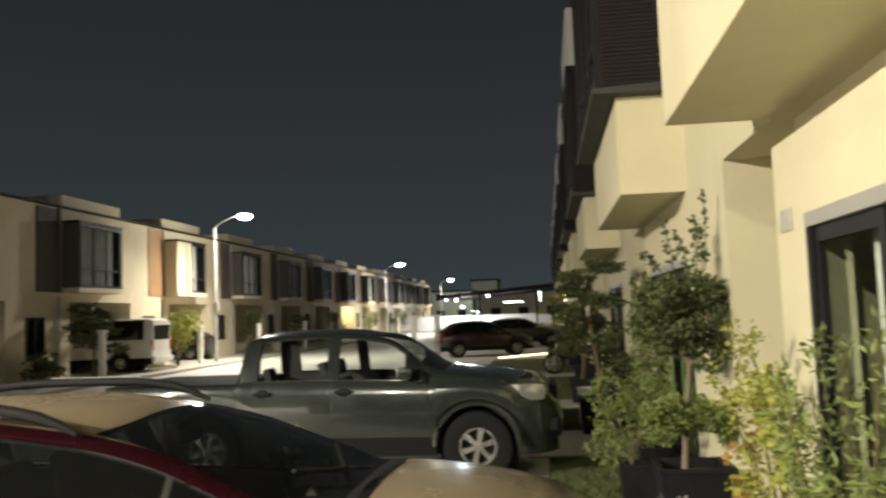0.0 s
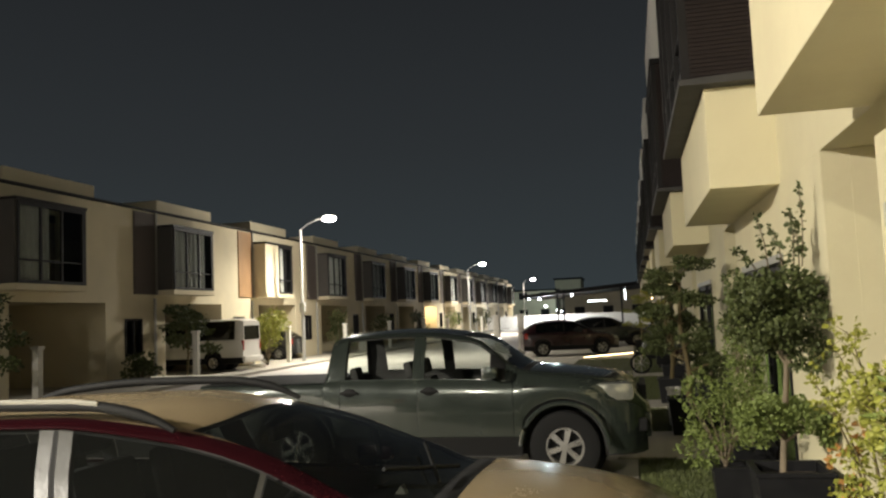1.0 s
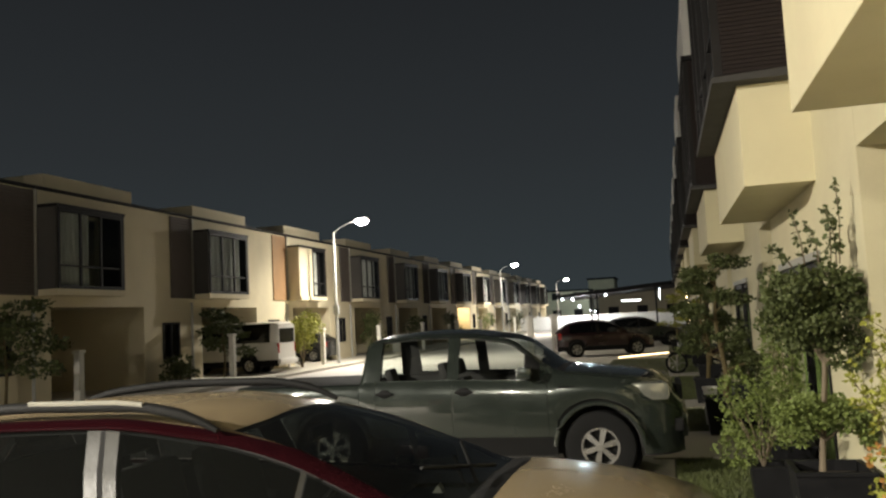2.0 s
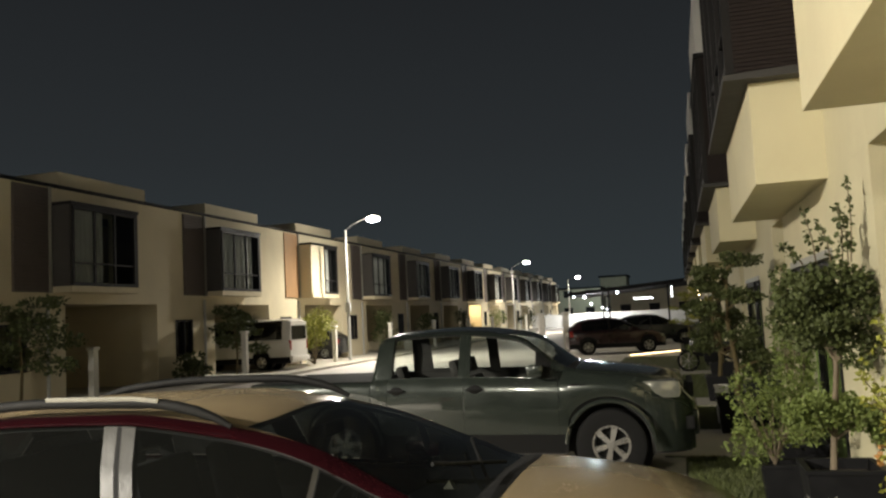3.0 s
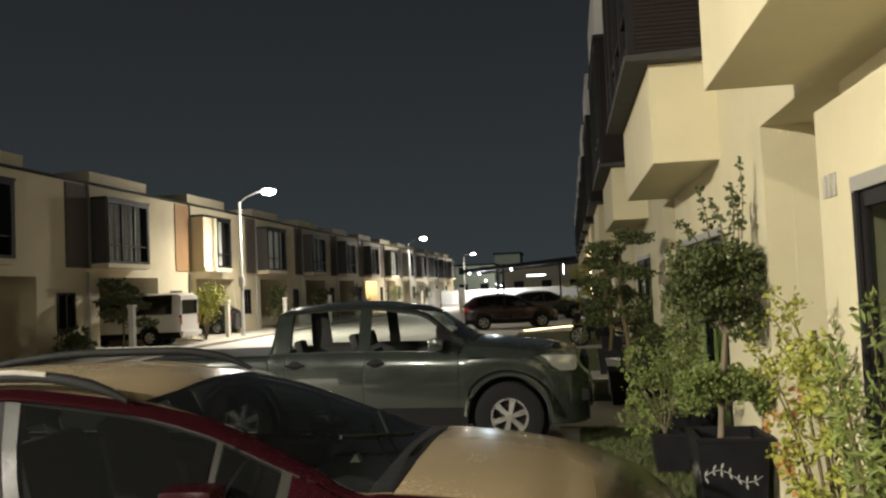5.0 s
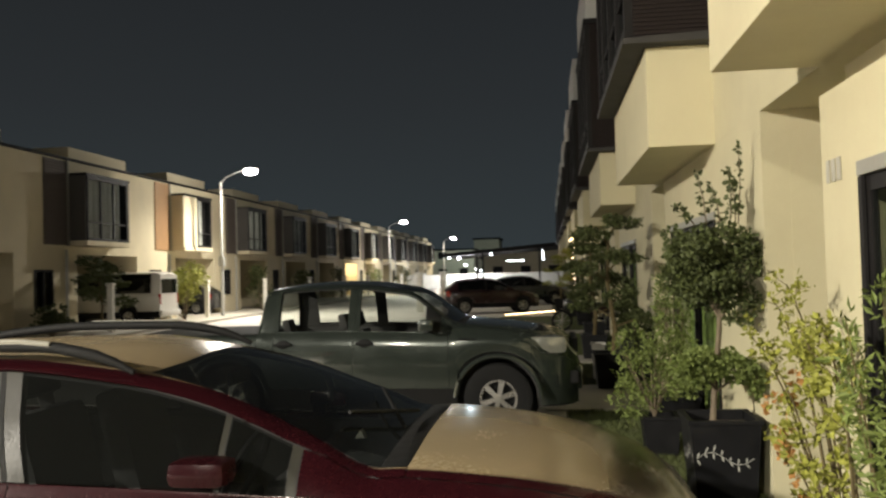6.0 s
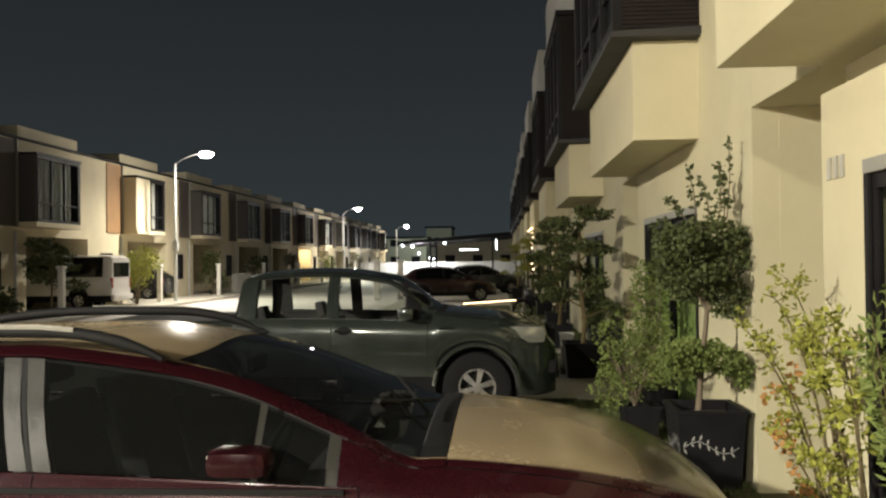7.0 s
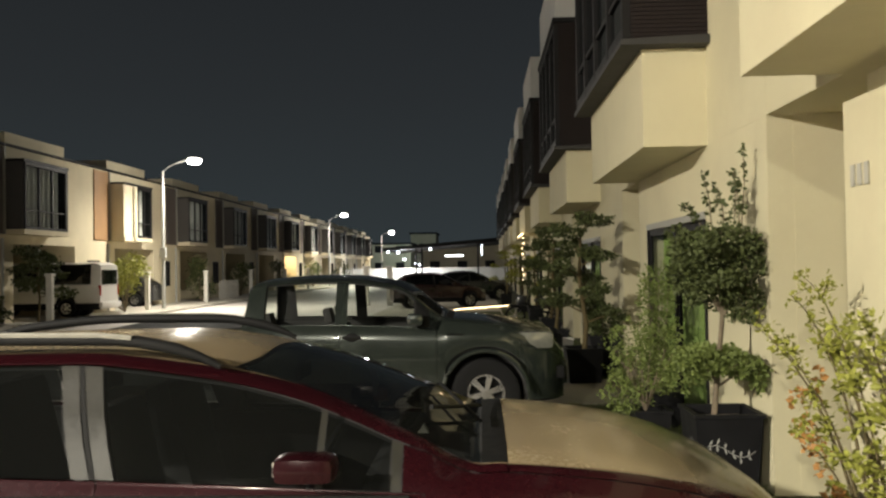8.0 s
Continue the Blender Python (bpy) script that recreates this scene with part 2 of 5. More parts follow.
def prism(bm, outline, axis, a, b):
    """An outline in the two other axes, drawn out from a to b along the axis."""
    def at(p, q):
        return {"x": (q, p[0], p[1]), "y": (p[0], q, p[1]), "z": (p[0], p[1], q)}[axis]
    lo, hi = [bm.verts.new(at(p, a)) for p in outline], [bm.verts.new(at(p, b)) for p in outline]
    n = len(outline)
    bm.faces.new(lo)
    bm.faces.new(hi[::-1])
    for k in range(n):
        bm.faces.new((lo[k], lo[(k + 1) % n], hi[(k + 1) % n], hi[k]))
    return bm


def holed_wall(bm, axis, p0, p1, u0, u1, z0, z1, holes):
    """A wall from p0 to p1 across its thickness, with openings (u0, u1, z0, z1) that go through it."""
    us = sorted({u0, u1, *[h[0] for h in holes], *[h[1] for h in holes]})
    zs = sorted({z0, z1, *[h[2] for h in holes], *[h[3] for h in holes]})
    us, zs = [u for u in us if u0 <= u <= u1], [z for z in zs if z0 <= z <= z1]
    for a, b in zip(us, us[1:]):
        run = None
        for c, d in list(zip(zs, zs[1:])) + [(None, None)]:
            solid = c is not None and not any(h[0] <= a and b <= h[1] and h[2] <= c and d <= h[3] for h in holes)
            if solid:
                run = (run[0], d) if run else (c, d)
            elif run:
                if axis == "x":
                    block(bm, p0, p1, a, b, *run)
                else:
                    block(bm, a, b, p0, p1, *run)
                run = None
    bmesh.ops.remove_doubles(bm, verts=bm.verts, dist=0.0005)
    pairs = {}
    for f in bm.faces:
        pairs.setdefault(tuple(round(c, 3) for c in f.calc_center_median()), []).append(f)
    bmesh.ops.delete(bm, geom=[f for fs in pairs.values() if len(fs) > 1 for f in fs], context="FACES_ONLY")
    return bm


# ---- ground, road, kerbs ----
ROAD_W, ROAD_E = -10.6, -1.3
bm = bmesh.new()
bmesh.ops.create_grid(bm, x_segments=2, y_segments=2, size=2500)
bmesh.ops.translate(bm, verts=bm.verts, vec=(0, 0, -0.12))
ground = tagged(part("ground", bm, EARTH), "dark bare earth around the housing rows", "ground", kind="structure")

road = tagged(part("road", boxed(ROAD_W, ROAD_E, -40, 150, -0.2, -0.03), CONCRETE_ROAD),
              "pale concrete road lit by street lamps", "road", kind="structure")
apron = tagged(part("pavement", boxed(ROAD_E + 0.15, 3.55, -40, 140, -0.2, -0.006), CONCRETE_SLAB),
               "worn concrete parking apron in front of the houses", "pavement", kind="structure")
lawn = tagged(part("ground", boxed(3.554, 5.6, -40, 140, -0.2, -0.014), EARTH),
              "thin dark grass strip along the house fronts", "grass", kind="structure")
verge = tagged(part("pavement", boxed(-19, ROAD_W - 0.15, -40, 150, -0.2, 0.06), CONCRETE_SLAB),
               "concrete verge and driveways of the opposite houses", "pavement", kind="structure")
tagged(part("kerb", boxed(ROAD_W - 0.15, ROAD_W, -40, 150, -0.2, 0.075, 0.015), KERB),
       "low concrete kerb along the road", "kerb", kind="structure")
tagged(part("kerb", boxed(ROAD_E, ROAD_E + 0.15, -40, 140, -0.2, 0.0, 0.015), KERB),
       "flush concrete kerb along the parking apron", "kerb", kind="structure")
for ya, yb in [(1.6, 5.7), (10.9, 13.1), (16.2, 17.5), (23.6, 24.6)]:
    tagged(part("pavement", boxed(3.3, 5.5, ya, yb, -0.15, 0.012, 0.01), CONCRETE_SLAB),
           "concrete path slab between strips of grass", "pavement", kind="structure")


def blades(name, x0, x1, y0, y1, count, tall, mat, label):
    """Short grass: many bent blades in one mesh."""
    rnd = random.Random(name + str(y0))
    verts, faces = [], []
    for _ in range(count):
        x, y, a, h = rnd.uniform(x0, x1), rnd.uniform(y0, y1), rnd.uniform(0, math.tau), tall * rnd.uniform(0.5, 1.2)
        dx, dy, w = math.cos(a), math.sin(a), 0.006
        i = len(verts)
        verts += [(x - dy * w, y + dx * w, -0.015), (x + dy * w, y - dx * w, -0.015),
                  (x + dx * h * 0.5, y + dy * h * 0.5, -0.015 + h)]
        faces.append((i, i + 1, i + 2))
    me = bpy.data.meshes.new(name)
    me.from_pydata(verts, [], faces)
    me.materials.append(mat)
    return tagged(new(name, me), label, "grass", kind="stuff")


tagged(part("ground", boxed(1.5, 3.5, 13.3, 32.4, -0.1, 0.0), EARTH), "grass plot between two driveways", "grass", kind="structure")
blades("grass", 1.55, 3.5, 13.4, 32.3, 16000, 0.06, GRASS, "short lawn grass on the plot between driveways")
for ya, yb, n in [(5.75, 10.85, 16000), (13.15, 16.1, 8000), (17.6, 23.5, 9000), (24.7, 33, 9000)]:
    blades("grass", 3.58, 4.98, ya, yb, n, 0.055, GRASS, "thin short lawn grass by the house wall")


# ---- the row of houses beside the camera ----
WALL = 5.0
BAY = 4.38
UP = 4.2


SLATS = {}


def slats(panel, axis, a, b, face, z0, z1, step, depth, o, mat=BROWN_SLAT):
    """Louvre boards as pieces of a panel. They share one mesh for each length."""
    key = (axis, round(b - a, 3), step)
    if key not in SLATS:
        if axis == "x":
            bm = prism(bmesh.new(), [(0, 0), (-depth, 0), (0, step * 0.92)], "x", 0, b - a)
        else:
            bm = prism(bmesh.new(), [(0, 0), (depth, 0), (0, step * 0.92)], "y", 0, b - a)
        SLATS[key] = mesh_of("slat", bm, mat)
    z = z0
    while z < z1 - step * 0.5:
        s = new("slat", SLATS[key])
        s.parent = panel
        s.location = Vector((a, face, z) if axis == "x" else (face, a, z)) - o
        z += step


def row_house(y0, y1, bay_far, bay_near, far=False, slot=None):
    """A cream two-storey house from y0 to y1: ground wall with a door slot at its far end, a bay over it with a dark window, a pale parapet."""
    house = thing("row_house", (WALL, (y0 + y1) / 2, 0), "cream rendered two-storey row house with a dark-framed projecting bay", "house", "cream row houses")
    o = Vector(house.matrix_basis.translation)

    def put(name, bm, mat, parent=None, label=""):
        bmesh.ops.translate(bm, verts=bm.verts, vec=-o)
        return part(name, bm, mat, parent or house, label)

    slot = slot or bay_far - 0.17
    dn, df = slot - 3.4, slot - 0.62
    if y0 < 0:
        dn, df = slot - 2.4, slot - 0.62
    gap = y0 < 0
    bm = holed_wall(bmesh.new(), "x", WALL, WALL + 0.2, y0, slot, -0.1, 2.76 if gap else 2.934, [(dn, df, -0.1, 2.28)])
    put("wall", bm, CREAM)
    put("wall", holed_wall(bmesh.new(), "x", WALL, WALL + 0.2, y0, y1, 2.935, 7.0, [(bay_near + 0.3, bay_far - 0.3, 4.1, 6.0)]), CREAM)
    if gap:
        put("lintel", boxed(WALL + 0.15, WALL + 0.198, y0, slot, 2.762, 2.933), CREAM, label="recessed shadow gap over the ground wall")
    put("wall", boxed(WALL + 0.2, WALL + 1.5, slot - 0.2, slot, -0.1, 2.938), CREAM, label="return wall of the entrance recess")
    put("wall", boxed(WALL + 0.2, WALL + 1.5, y1, y1 + 0.2, -0.1, 2.938), CREAM, label="return wall of the entrance recess")
    put("wall", boxed(WALL + 1.5, WALL + 1.7, slot - 0.2, y1 + 0.2, -0.1, 2.938), CREAM)
    put("ceiling", boxed(WALL + 0.2, WALL + 6, y0, y1, 2.94, 3.1), CREAM)
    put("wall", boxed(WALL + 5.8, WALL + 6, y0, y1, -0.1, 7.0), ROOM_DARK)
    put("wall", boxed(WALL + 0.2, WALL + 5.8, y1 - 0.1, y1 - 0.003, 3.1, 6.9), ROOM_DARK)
    # sliding glass door
    door = new("sliding_door")
    door.parent = house
    door["label"] = "dark glazed sliding door with a pale frame and curtain behind"

    def fit_door(name, bm, mat, label=""):
        bmesh.ops.translate(bm, verts=bm.verts, vec=-o)
        return part(name, bm, mat, door, label)
    for a, b in ((dn - 0.02, dn + 0.03), (df - 0.03, df + 0.02)):
        fit_door("jamb", boxed(WALL - 0.02, WALL + 0.004, a, b, 0, 2.22, 0.004), DARK_FRAME)
    fit_door("head", boxed(WALL - 0.025, WALL + 0.1, dn - 0.02, df + 0.02, 2.222, 2.3, 0.006), ALU)
    mid = (dn + df) / 2
    for a, b, x in ((dn + 0.003, mid + 0.04, WALL + 0.05), (mid - 0.04, df - 0.003, WALL + 0.008)):
        f = boxed(x, x + 0.035, a, a + 0.07, 0.02, 2.22)
        block(f, x, x + 0.035, b - 0.07, b, 0.02, 2.22)
        block(f, x, x + 0.035, a + 0.07, b - 0.07, 0.02, 0.1)
        block(f, x, x + 0.035, a + 0.07, b - 0.07, 2.14, 2.22)
        fit_door("sash", f, DARK_FRAME)
        pane = fit_door("pane", boxed(x + 0.012, x + 0.02, a + 0.07, b - 0.07, 0.1, 2.14), DOOR_GLASS)
        pane.visible_shadow = False
    cur = bmesh.new()
    n, zt = 60, 2.2
    for k in range(n + 1):
        y = dn + (df - dn) * (0.62 + 0.14 * k / n if gap else 0.02 + 0.91 * k / n)
        x = WALL + 0.17 + 0.03 * math.sin(k * 0.9)
        cur.verts.new((x, y, 0.05))
        cur.verts.new((x, y, zt))
    cur.verts.ensure_lookup_table()
    for k in range(n):
        cur.faces.new((cur.verts[2 * k], cur.verts[2 * k + 2], cur.verts[2 * k + 3], cur.verts[2 * k + 1]))
    fit_door("curtain", cur, CURTAIN if gap else GREEN_CURTAIN)
    # bay
    bm = boxed(BAY, WALL + 0.02, bay_near, bay_far, 2.935, 3.9, 0.006)
    put("bay", bm, CREAM, label="cream rendered lower part of the bay")
    sill = prism(bmesh.new(), [(UP - 0.05, 3.904), (WALL, 3.904), (WALL, 3.988), (UP - 0.05, 3.96)], "y", bay_near - 0.18, bay_far + 0.07)
    put("sill", sill, SILL_GREY, label="grey sill board under the bay window")
    bm = boxed(UP + 0.06, WALL, bay_near - 0.1, bay_near - 0.02, 3.99, 6.25)
    cheek = put("side_panel", bm, BROWN_SLAT, label="brown louvred cheek of the bay")
    if not far:
        slats(cheek, "x", UP + 0.06, WALL, bay_near - 0.1, 4.0, 6.25, 0.041, 0.014, o)
    put("side_panel", boxed(UP + 0.06, WALL, bay_far - 0.1, bay_far - 0.02, 3.99, 6.25), BROWN_SLAT)
    win = new("bay_window")
    win.parent = house

    def fit_win(name, bm, mat, label=""):
        bmesh.ops.translate(bm, verts=bm.verts, vec=-o)
        return part(name, bm, mat, win, label)
    ys = [bay_near - 0.05, bay_near + 0.9, bay_near + 1.9, bay_near + 2.85, bay_far - 0.03]
    f = bmesh.new()
    for y in ys:
        block(f, UP - 0.02, UP + 0.06, y - 0.05, y + 0.05, 3.99, 6.25)
    for a, b in zip(ys, ys[1:]):
        for z in (3.99, 6.13):
            block(f, UP - 0.015, UP + 0.055, a + 0.05, b - 0.05, z, z + 0.12)
        block(f, UP - 0.0, UP + 0.05, a + 0.05, b - 0.05, 4.5, 4.55)
    fit_win("frame", f, DARK_FRAME)
    for a, b in zip(ys, ys[1:]):
        fit_win("pane", boxed(UP + 0.02, UP + 0.03, a + 0.05, b - 0.05, 4.11, 6.13), WINDOW_GLASS).visible_shadow = False
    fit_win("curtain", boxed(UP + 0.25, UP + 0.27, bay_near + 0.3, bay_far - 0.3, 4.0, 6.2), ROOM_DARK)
    # roof and parapet
    put("roof", boxed(UP - 0.04, WALL + 0.1, bay_near - 0.16, bay_far + 0.08, 6.253, 6.34), ROOF_DARK)
    put("parapet", boxed(UP + 0.02, WALL + 0.3, bay_near + 0.0, bay_far, 6.342, 7.5, 0.008), WHITE_FIN, label="pale upper parapet block")
    put("roof", boxed(WALL, WALL + 6, y0, y1 - 0.004, 7.0, 7.08), ROOF_DARK)
    return house


BAY_FARS = [5.37, 12.1, 19.3, 26.6, 33.9, 41.2, 48.5, 55.8, 63.1, 70.4]
row_house(-1.65, 6.735, 5.37, 1.62, slot=5.385)
for k in range(1, len(BAY_FARS)):
    far_edge = BAY_FARS[k]
    row_house(6.739 if k == 1 else BAY_FARS[k - 1] + 1.2, far_edge + 1.2, far_edge, far_edge - 3.7, k > 4)
for k in range(2):
    row_house(-1.65 - 7.3 * (k + 1), -1.65 - 7.3 * k, -1.65 - 7.3 * k - 1.2, -1.65 - 7.3 * k - 4.95, True)


# ---- the houses across the road ----
LEFT = -13.5
PITCH = 8.0


def opposite_house(y, far=False, near_lamp=False, blind=(0.42, 0.95)):
    """A two-storey house of the opposite row: carport opening, ground window, slatted panel and a dark-framed bay window above."""
    house = thing("terrace_house", (LEFT, y, 0), "cream two-storey terrace house with a carport and dark window frames", "house", "terrace across the road")
    o = Vector(house.matrix_basis.translation)

    def put(name, bm, mat, parent=None, label=""):
        bmesh.ops.translate(bm, verts=bm.verts, vec=-o)
        return part(name, bm, mat, parent or house, label)
    e = y + PITCH
    holes = [(y + 2.85, y + 7.25, 0.05, 2.8), (y + 0.3, y + 1.35, 0.95, 2.25), (y + 2.45, y + 5.05, 3.4, 5.5)]
    put("wall", holed_wall(bmesh.new(), "x", LEFT - 0.2, LEFT, y, e, 0, 6.15, holes), CREAM_FAR)
    # carport recess
    put("carport_wall", boxed(LEFT - 4.2, LEFT - 4.0, y, e, 0, 6.0), CREAM_FAR)
    for a in (y + 2.65, y + 7.25):
        put("carport_wall", boxed(LEFT - 4.0, LEFT - 0.2, a, a + 0.2, 0, 2.86), CREAM_FAR)
    put("carport_ceiling", boxed(LEFT - 4.0, LEFT - 0.2, y, e, 2.86, 3.0), CREAM_FAR)
    put("door", boxed(LEFT - 3.998, LEFT - 3.94, y + 3.1, y + 4.0, 0.06, 2.1, 0.01), DARK_FRAME, label="dark front door at the back of the carport")
    # slatted panel
    bm = boxed(LEFT + 0.0, LEFT + 0.05, y + 0.85, y + 2.16, 3.12, 6.1)
    panel = put("slat_panel", bm, TAN_PANEL if near_lamp else FACADE_SLAT, label="tan panel" if near_lamp else "grey-brown slatted panel")
    if not far and not near_lamp:
        slats(panel, "y", y + 0.87, y + 2.14, LEFT + 0.05, 3.16, 6.06, 0.1, 0.035, o, FACADE_SLAT)
    put("trim", boxed(LEFT + 0.0, LEFT + 0.12, y + 2.165, y + 2.22, 3.1, 6.14), ALU)
    # projecting bay with closed cheeks
    win = new("bay_window")
    win.parent = house

    def fit_win(name, bm, mat, label=""):
        bmesh.ops.translate(bm, verts=bm.verts, vec=-o)
        return part(name, bm, mat, win, label)
    a, b, out = y + 2.25, y + 5.25, LEFT + 0.74
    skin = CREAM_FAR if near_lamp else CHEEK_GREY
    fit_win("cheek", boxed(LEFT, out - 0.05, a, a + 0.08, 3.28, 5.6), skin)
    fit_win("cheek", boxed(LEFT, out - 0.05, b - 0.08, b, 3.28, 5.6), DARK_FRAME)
    glazed = a + 1.45 if near_lamp else a + 0.08
    if near_lamp:
        fit_win("front_panel", boxed(out - 0.12, out - 0.04, a + 0.08, glazed - 0.003, 3.28, 5.6, 0.006), CREAM_FAR, "cream closed front panel of the bay")
    f = bmesh.new()
    block(f, out - 0.1, out, b - 0.16, b + 0.01, 3.28, 5.6)
    block(f, out - 0.1, out, glazed, glazed + 0.07, 3.28, 5.6)
    block(f, out - 0.1, out, glazed + 0.07, b - 0.16, 3.28, 3.38)
    block(f, out - 0.1, out, glazed + 0.07, b - 0.16, 5.48, 5.6)
    n = 2 if near_lamp else 3
    ys = [glazed + 0.07 + (b - 0.16 - glazed - 0.07) * k / n for k in range(n + 1)]
    for q in ys[1:-1]:
        block(f, out - 0.09, out - 0.02, q - 0.035, q + 0.035, 3.38, 5.48)
    for p, q in zip(ys, ys[1:]):
        block(f, out - 0.085, out - 0.03, p + 0.035, q - 0.035, 3.92, 3.97)
    fit_win("frame", f, DARK_FRAME, "dark window frame")
    for p, q in zip(ys, ys[1:]):
        fit_win("pane", boxed(out - 0.06, out - 0.05, p + 0.035, q - 0.035, 3.38, 5.48), WINDOW_GLASS).visible_shadow = False
    c0, c1 = a + 0.12 + (b - a - 0.34) * blind[0], a + 0.12 + (b - a - 0.34) * blind[1]
    cur = bmesh.new()
    n = 44
    for k in range(n + 1):
        yy, xx = c0 + (c1 - c0) * k / n, out - 0.17 + 0.03 * math.sin(k * 1.1)
        cur.verts.new((xx, yy, 3.32))
        cur.verts.new((xx, yy, 5.55))
    cur.verts.ensure_lookup_table()
    for k in range(n):
        cur.faces.new((cur.verts[2 * k], cur.verts[2 * k + 2], cur.verts[2 * k + 3], cur.verts[2 * k + 1]))
    fit_win("curtain", cur, CURTAIN)
    fit_win("lid", boxed(LEFT, out + 0.03, a - 0.03, b + 0.03, 5.603, 5.69), DARK_FRAME, "dark flat top of the bay")
    fit_win("sill", boxed(LEFT, out + 0.02, a - 0.02, b + 0.02, 3.1, 3.277, 0.01), CREAM_FAR, "cream floor slab of the bay")
    # ground window
    gw = new("window")
    gw.parent = house
    f = bmesh.new()
    for p, q in ((y + 0.3, y + 0.37), (y + 0.79, y + 0.86), (y + 1.28, y + 1.35)):
        block(f, LEFT - 0.12, LEFT + 0.03, p, q, 0.95, 2.25)
    for p, q in ((y + 0.37, y + 0.79), (y + 0.86, y + 1.28)):
        block(f, LEFT - 0.12, LEFT + 0.025, p, q, 0.95, 1.02)
        block(f, LEFT - 0.12, LEFT + 0.025, p, q, 2.18, 2.25)
    bmesh.ops.translate(f, verts=f.verts, vec=-o)
    part("frame", f, DARK_FRAME, gw)
    for p, q in ((y + 0.37, y + 0.79), (y + 0.86, y + 1.28)):
        f = boxed(LEFT - 0.08, LEFT - 0.07, p, q, 1.02, 2.18)
        bmesh.ops.translate(f, verts=f.verts, vec=-o)
        part("pane", f, WINDOW_GLASS, gw).visible_shadow = False
    put("roof", boxed(LEFT - 7, LEFT + 0.06, y, e - 0.004, 6.172, 6.25), ROOF_DARK)
    put("roof_block", boxed(LEFT - 2.2, LEFT - 0.5, y + 3.2, y + 7.4, 6.254, 6.8, 0.01), CREAM_FAR, label="raised roof block")
    put("downpipe", tube(bmesh.new(), [(LEFT + 0.06, y + 2.1, 0.06), (LEFT + 0.06, y + 2.1, 2.975)], 0.05, 8), POLE)
    return house


for k in range(-4, 12):
    opposite_house(25.45 + PITCH * k, k > 4, k == 1, {-1: (0.0, 0.55), 1: (0.62, 0.8)}.get(k, (0.0, 0.95)))


# ---- street lamps and posts ----
def street_lamp(x, y):
    lamp = thing("street_lamp", (x, y, 0.05), "tall pale steel street lamp with a lit head on an arm", "street lamp", "street lamps")
    part("pole", tube(bmesh.new(), [(0, 0, 0), (0, 0, 0.5), (0, 0, 6.2)], [0.09, 0.085, 0.055], 12), POLE, lamp)
    part("base_plate", boxed(-0.2, 0.2, -0.2, 0.2, 0, 0.03, 0.005), POLE, lamp)
    part("arm", tube(bmesh.new(), [(0, 0, 6.15), (0.3, 0, 6.4), (0.8, 0, 6.6), (1.25, 0, 6.7)], [0.022, 0.02, 0.02, 0.02], 8), POLE, lamp)
    head = part("lamp_head", boxed(1.15, 1.8, -0.13, 0.13, 6.66, 6.78, 0.03), POLE, lamp)
    r = bmesh.new()
    bmesh.ops.create_uvsphere(r, u_segments=20, v_segments=10, radius=1)
    bmesh.ops.transform(r, verts=r.verts, matrix=Matrix.Translation((1.45, 0, 6.62)) @ Matrix.Diagonal((0.31, 0.2, 0.14, 1)))
    glowing = part("diffuser", r, LAMP_GLOW, head, "glowing white diffuser", smooth=True)
    glowing.visible_shadow = False
    part("control_box", boxed(-0.12, 0.12, -0.1, 0.1, 2.3, 2.75, 0.01), POLE, lamp, "grey box on the pole")
    return lamp


for lx, ly in STREET_LAMPS:
    street_lamp(lx, ly)
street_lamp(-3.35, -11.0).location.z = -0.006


def post(x, y, tall=1.75, wide=0.18):
    p = thing("gate_post", (x, y, 0.05), "short white concrete utility post beside the kerb", "post", "white posts along the kerb")
    part("shaft", boxed(-wide / 2, wide / 2, -wide / 2, wide / 2, 0, tall, 0.02), POST_PAINT, p)
    part("cap", boxed(-wide / 2 - 0.03, wide / 2 + 0.03, -wide / 2 - 0.03, wide / 2 + 0.03, tall, tall + 0.09, 0.015), POST_PAINT, p)
    return p


for px, py in [(-11.6, 19.1), (-11.45, 26.9), (-11.9, 36.0), (-11.7, 43.2), (-11.5, 51), (-11.5, 60), (-11.5, 68), (-11.5, 84), (-11.5, 92), (-11.5, 100)]:
    post(px, py, 1.6 if py > 20 else 1.4, 0.19)
for px, py in [(-2.5, 38.0), (-1.45, 38.4)]:
    post(px, py, 1.75, 0.27).location.z = -0.01


# ---- vehicles ----
def smooth_line(keys, u):
    """A monotone smooth curve through the keys (u, value)."""
    xs, ys = [k[0] for k in keys], [k[1] for k in keys]
    if u <= xs[0]:
        return ys[0]
    if u >= xs[-1]:
        return ys[-1]
    d = [(ys[i + 1] - ys[i]) / (xs[i + 1] - xs[i]) for i in range(len(xs) - 1)]
    m = [d[0]] + [0 if a * b <= 0 else 2 * a * b / (a + b) for a, b in zip(d, d[1:])] + [d[-1]]
    i = max(k for k in range(len(xs) - 1) if xs[k] <= u)
    h = xs[i + 1] - xs[i]
    t = (u - xs[i]) / h
    return ((2 * t ** 3 - 3 * t * t + 1) * ys[i] + (t ** 3 - 2 * t * t + t) * h * m[i]
            + (-2 * t ** 3 + 3 * t * t) * ys[i + 1] + (t ** 3 - t * t) * h * m[i + 1])


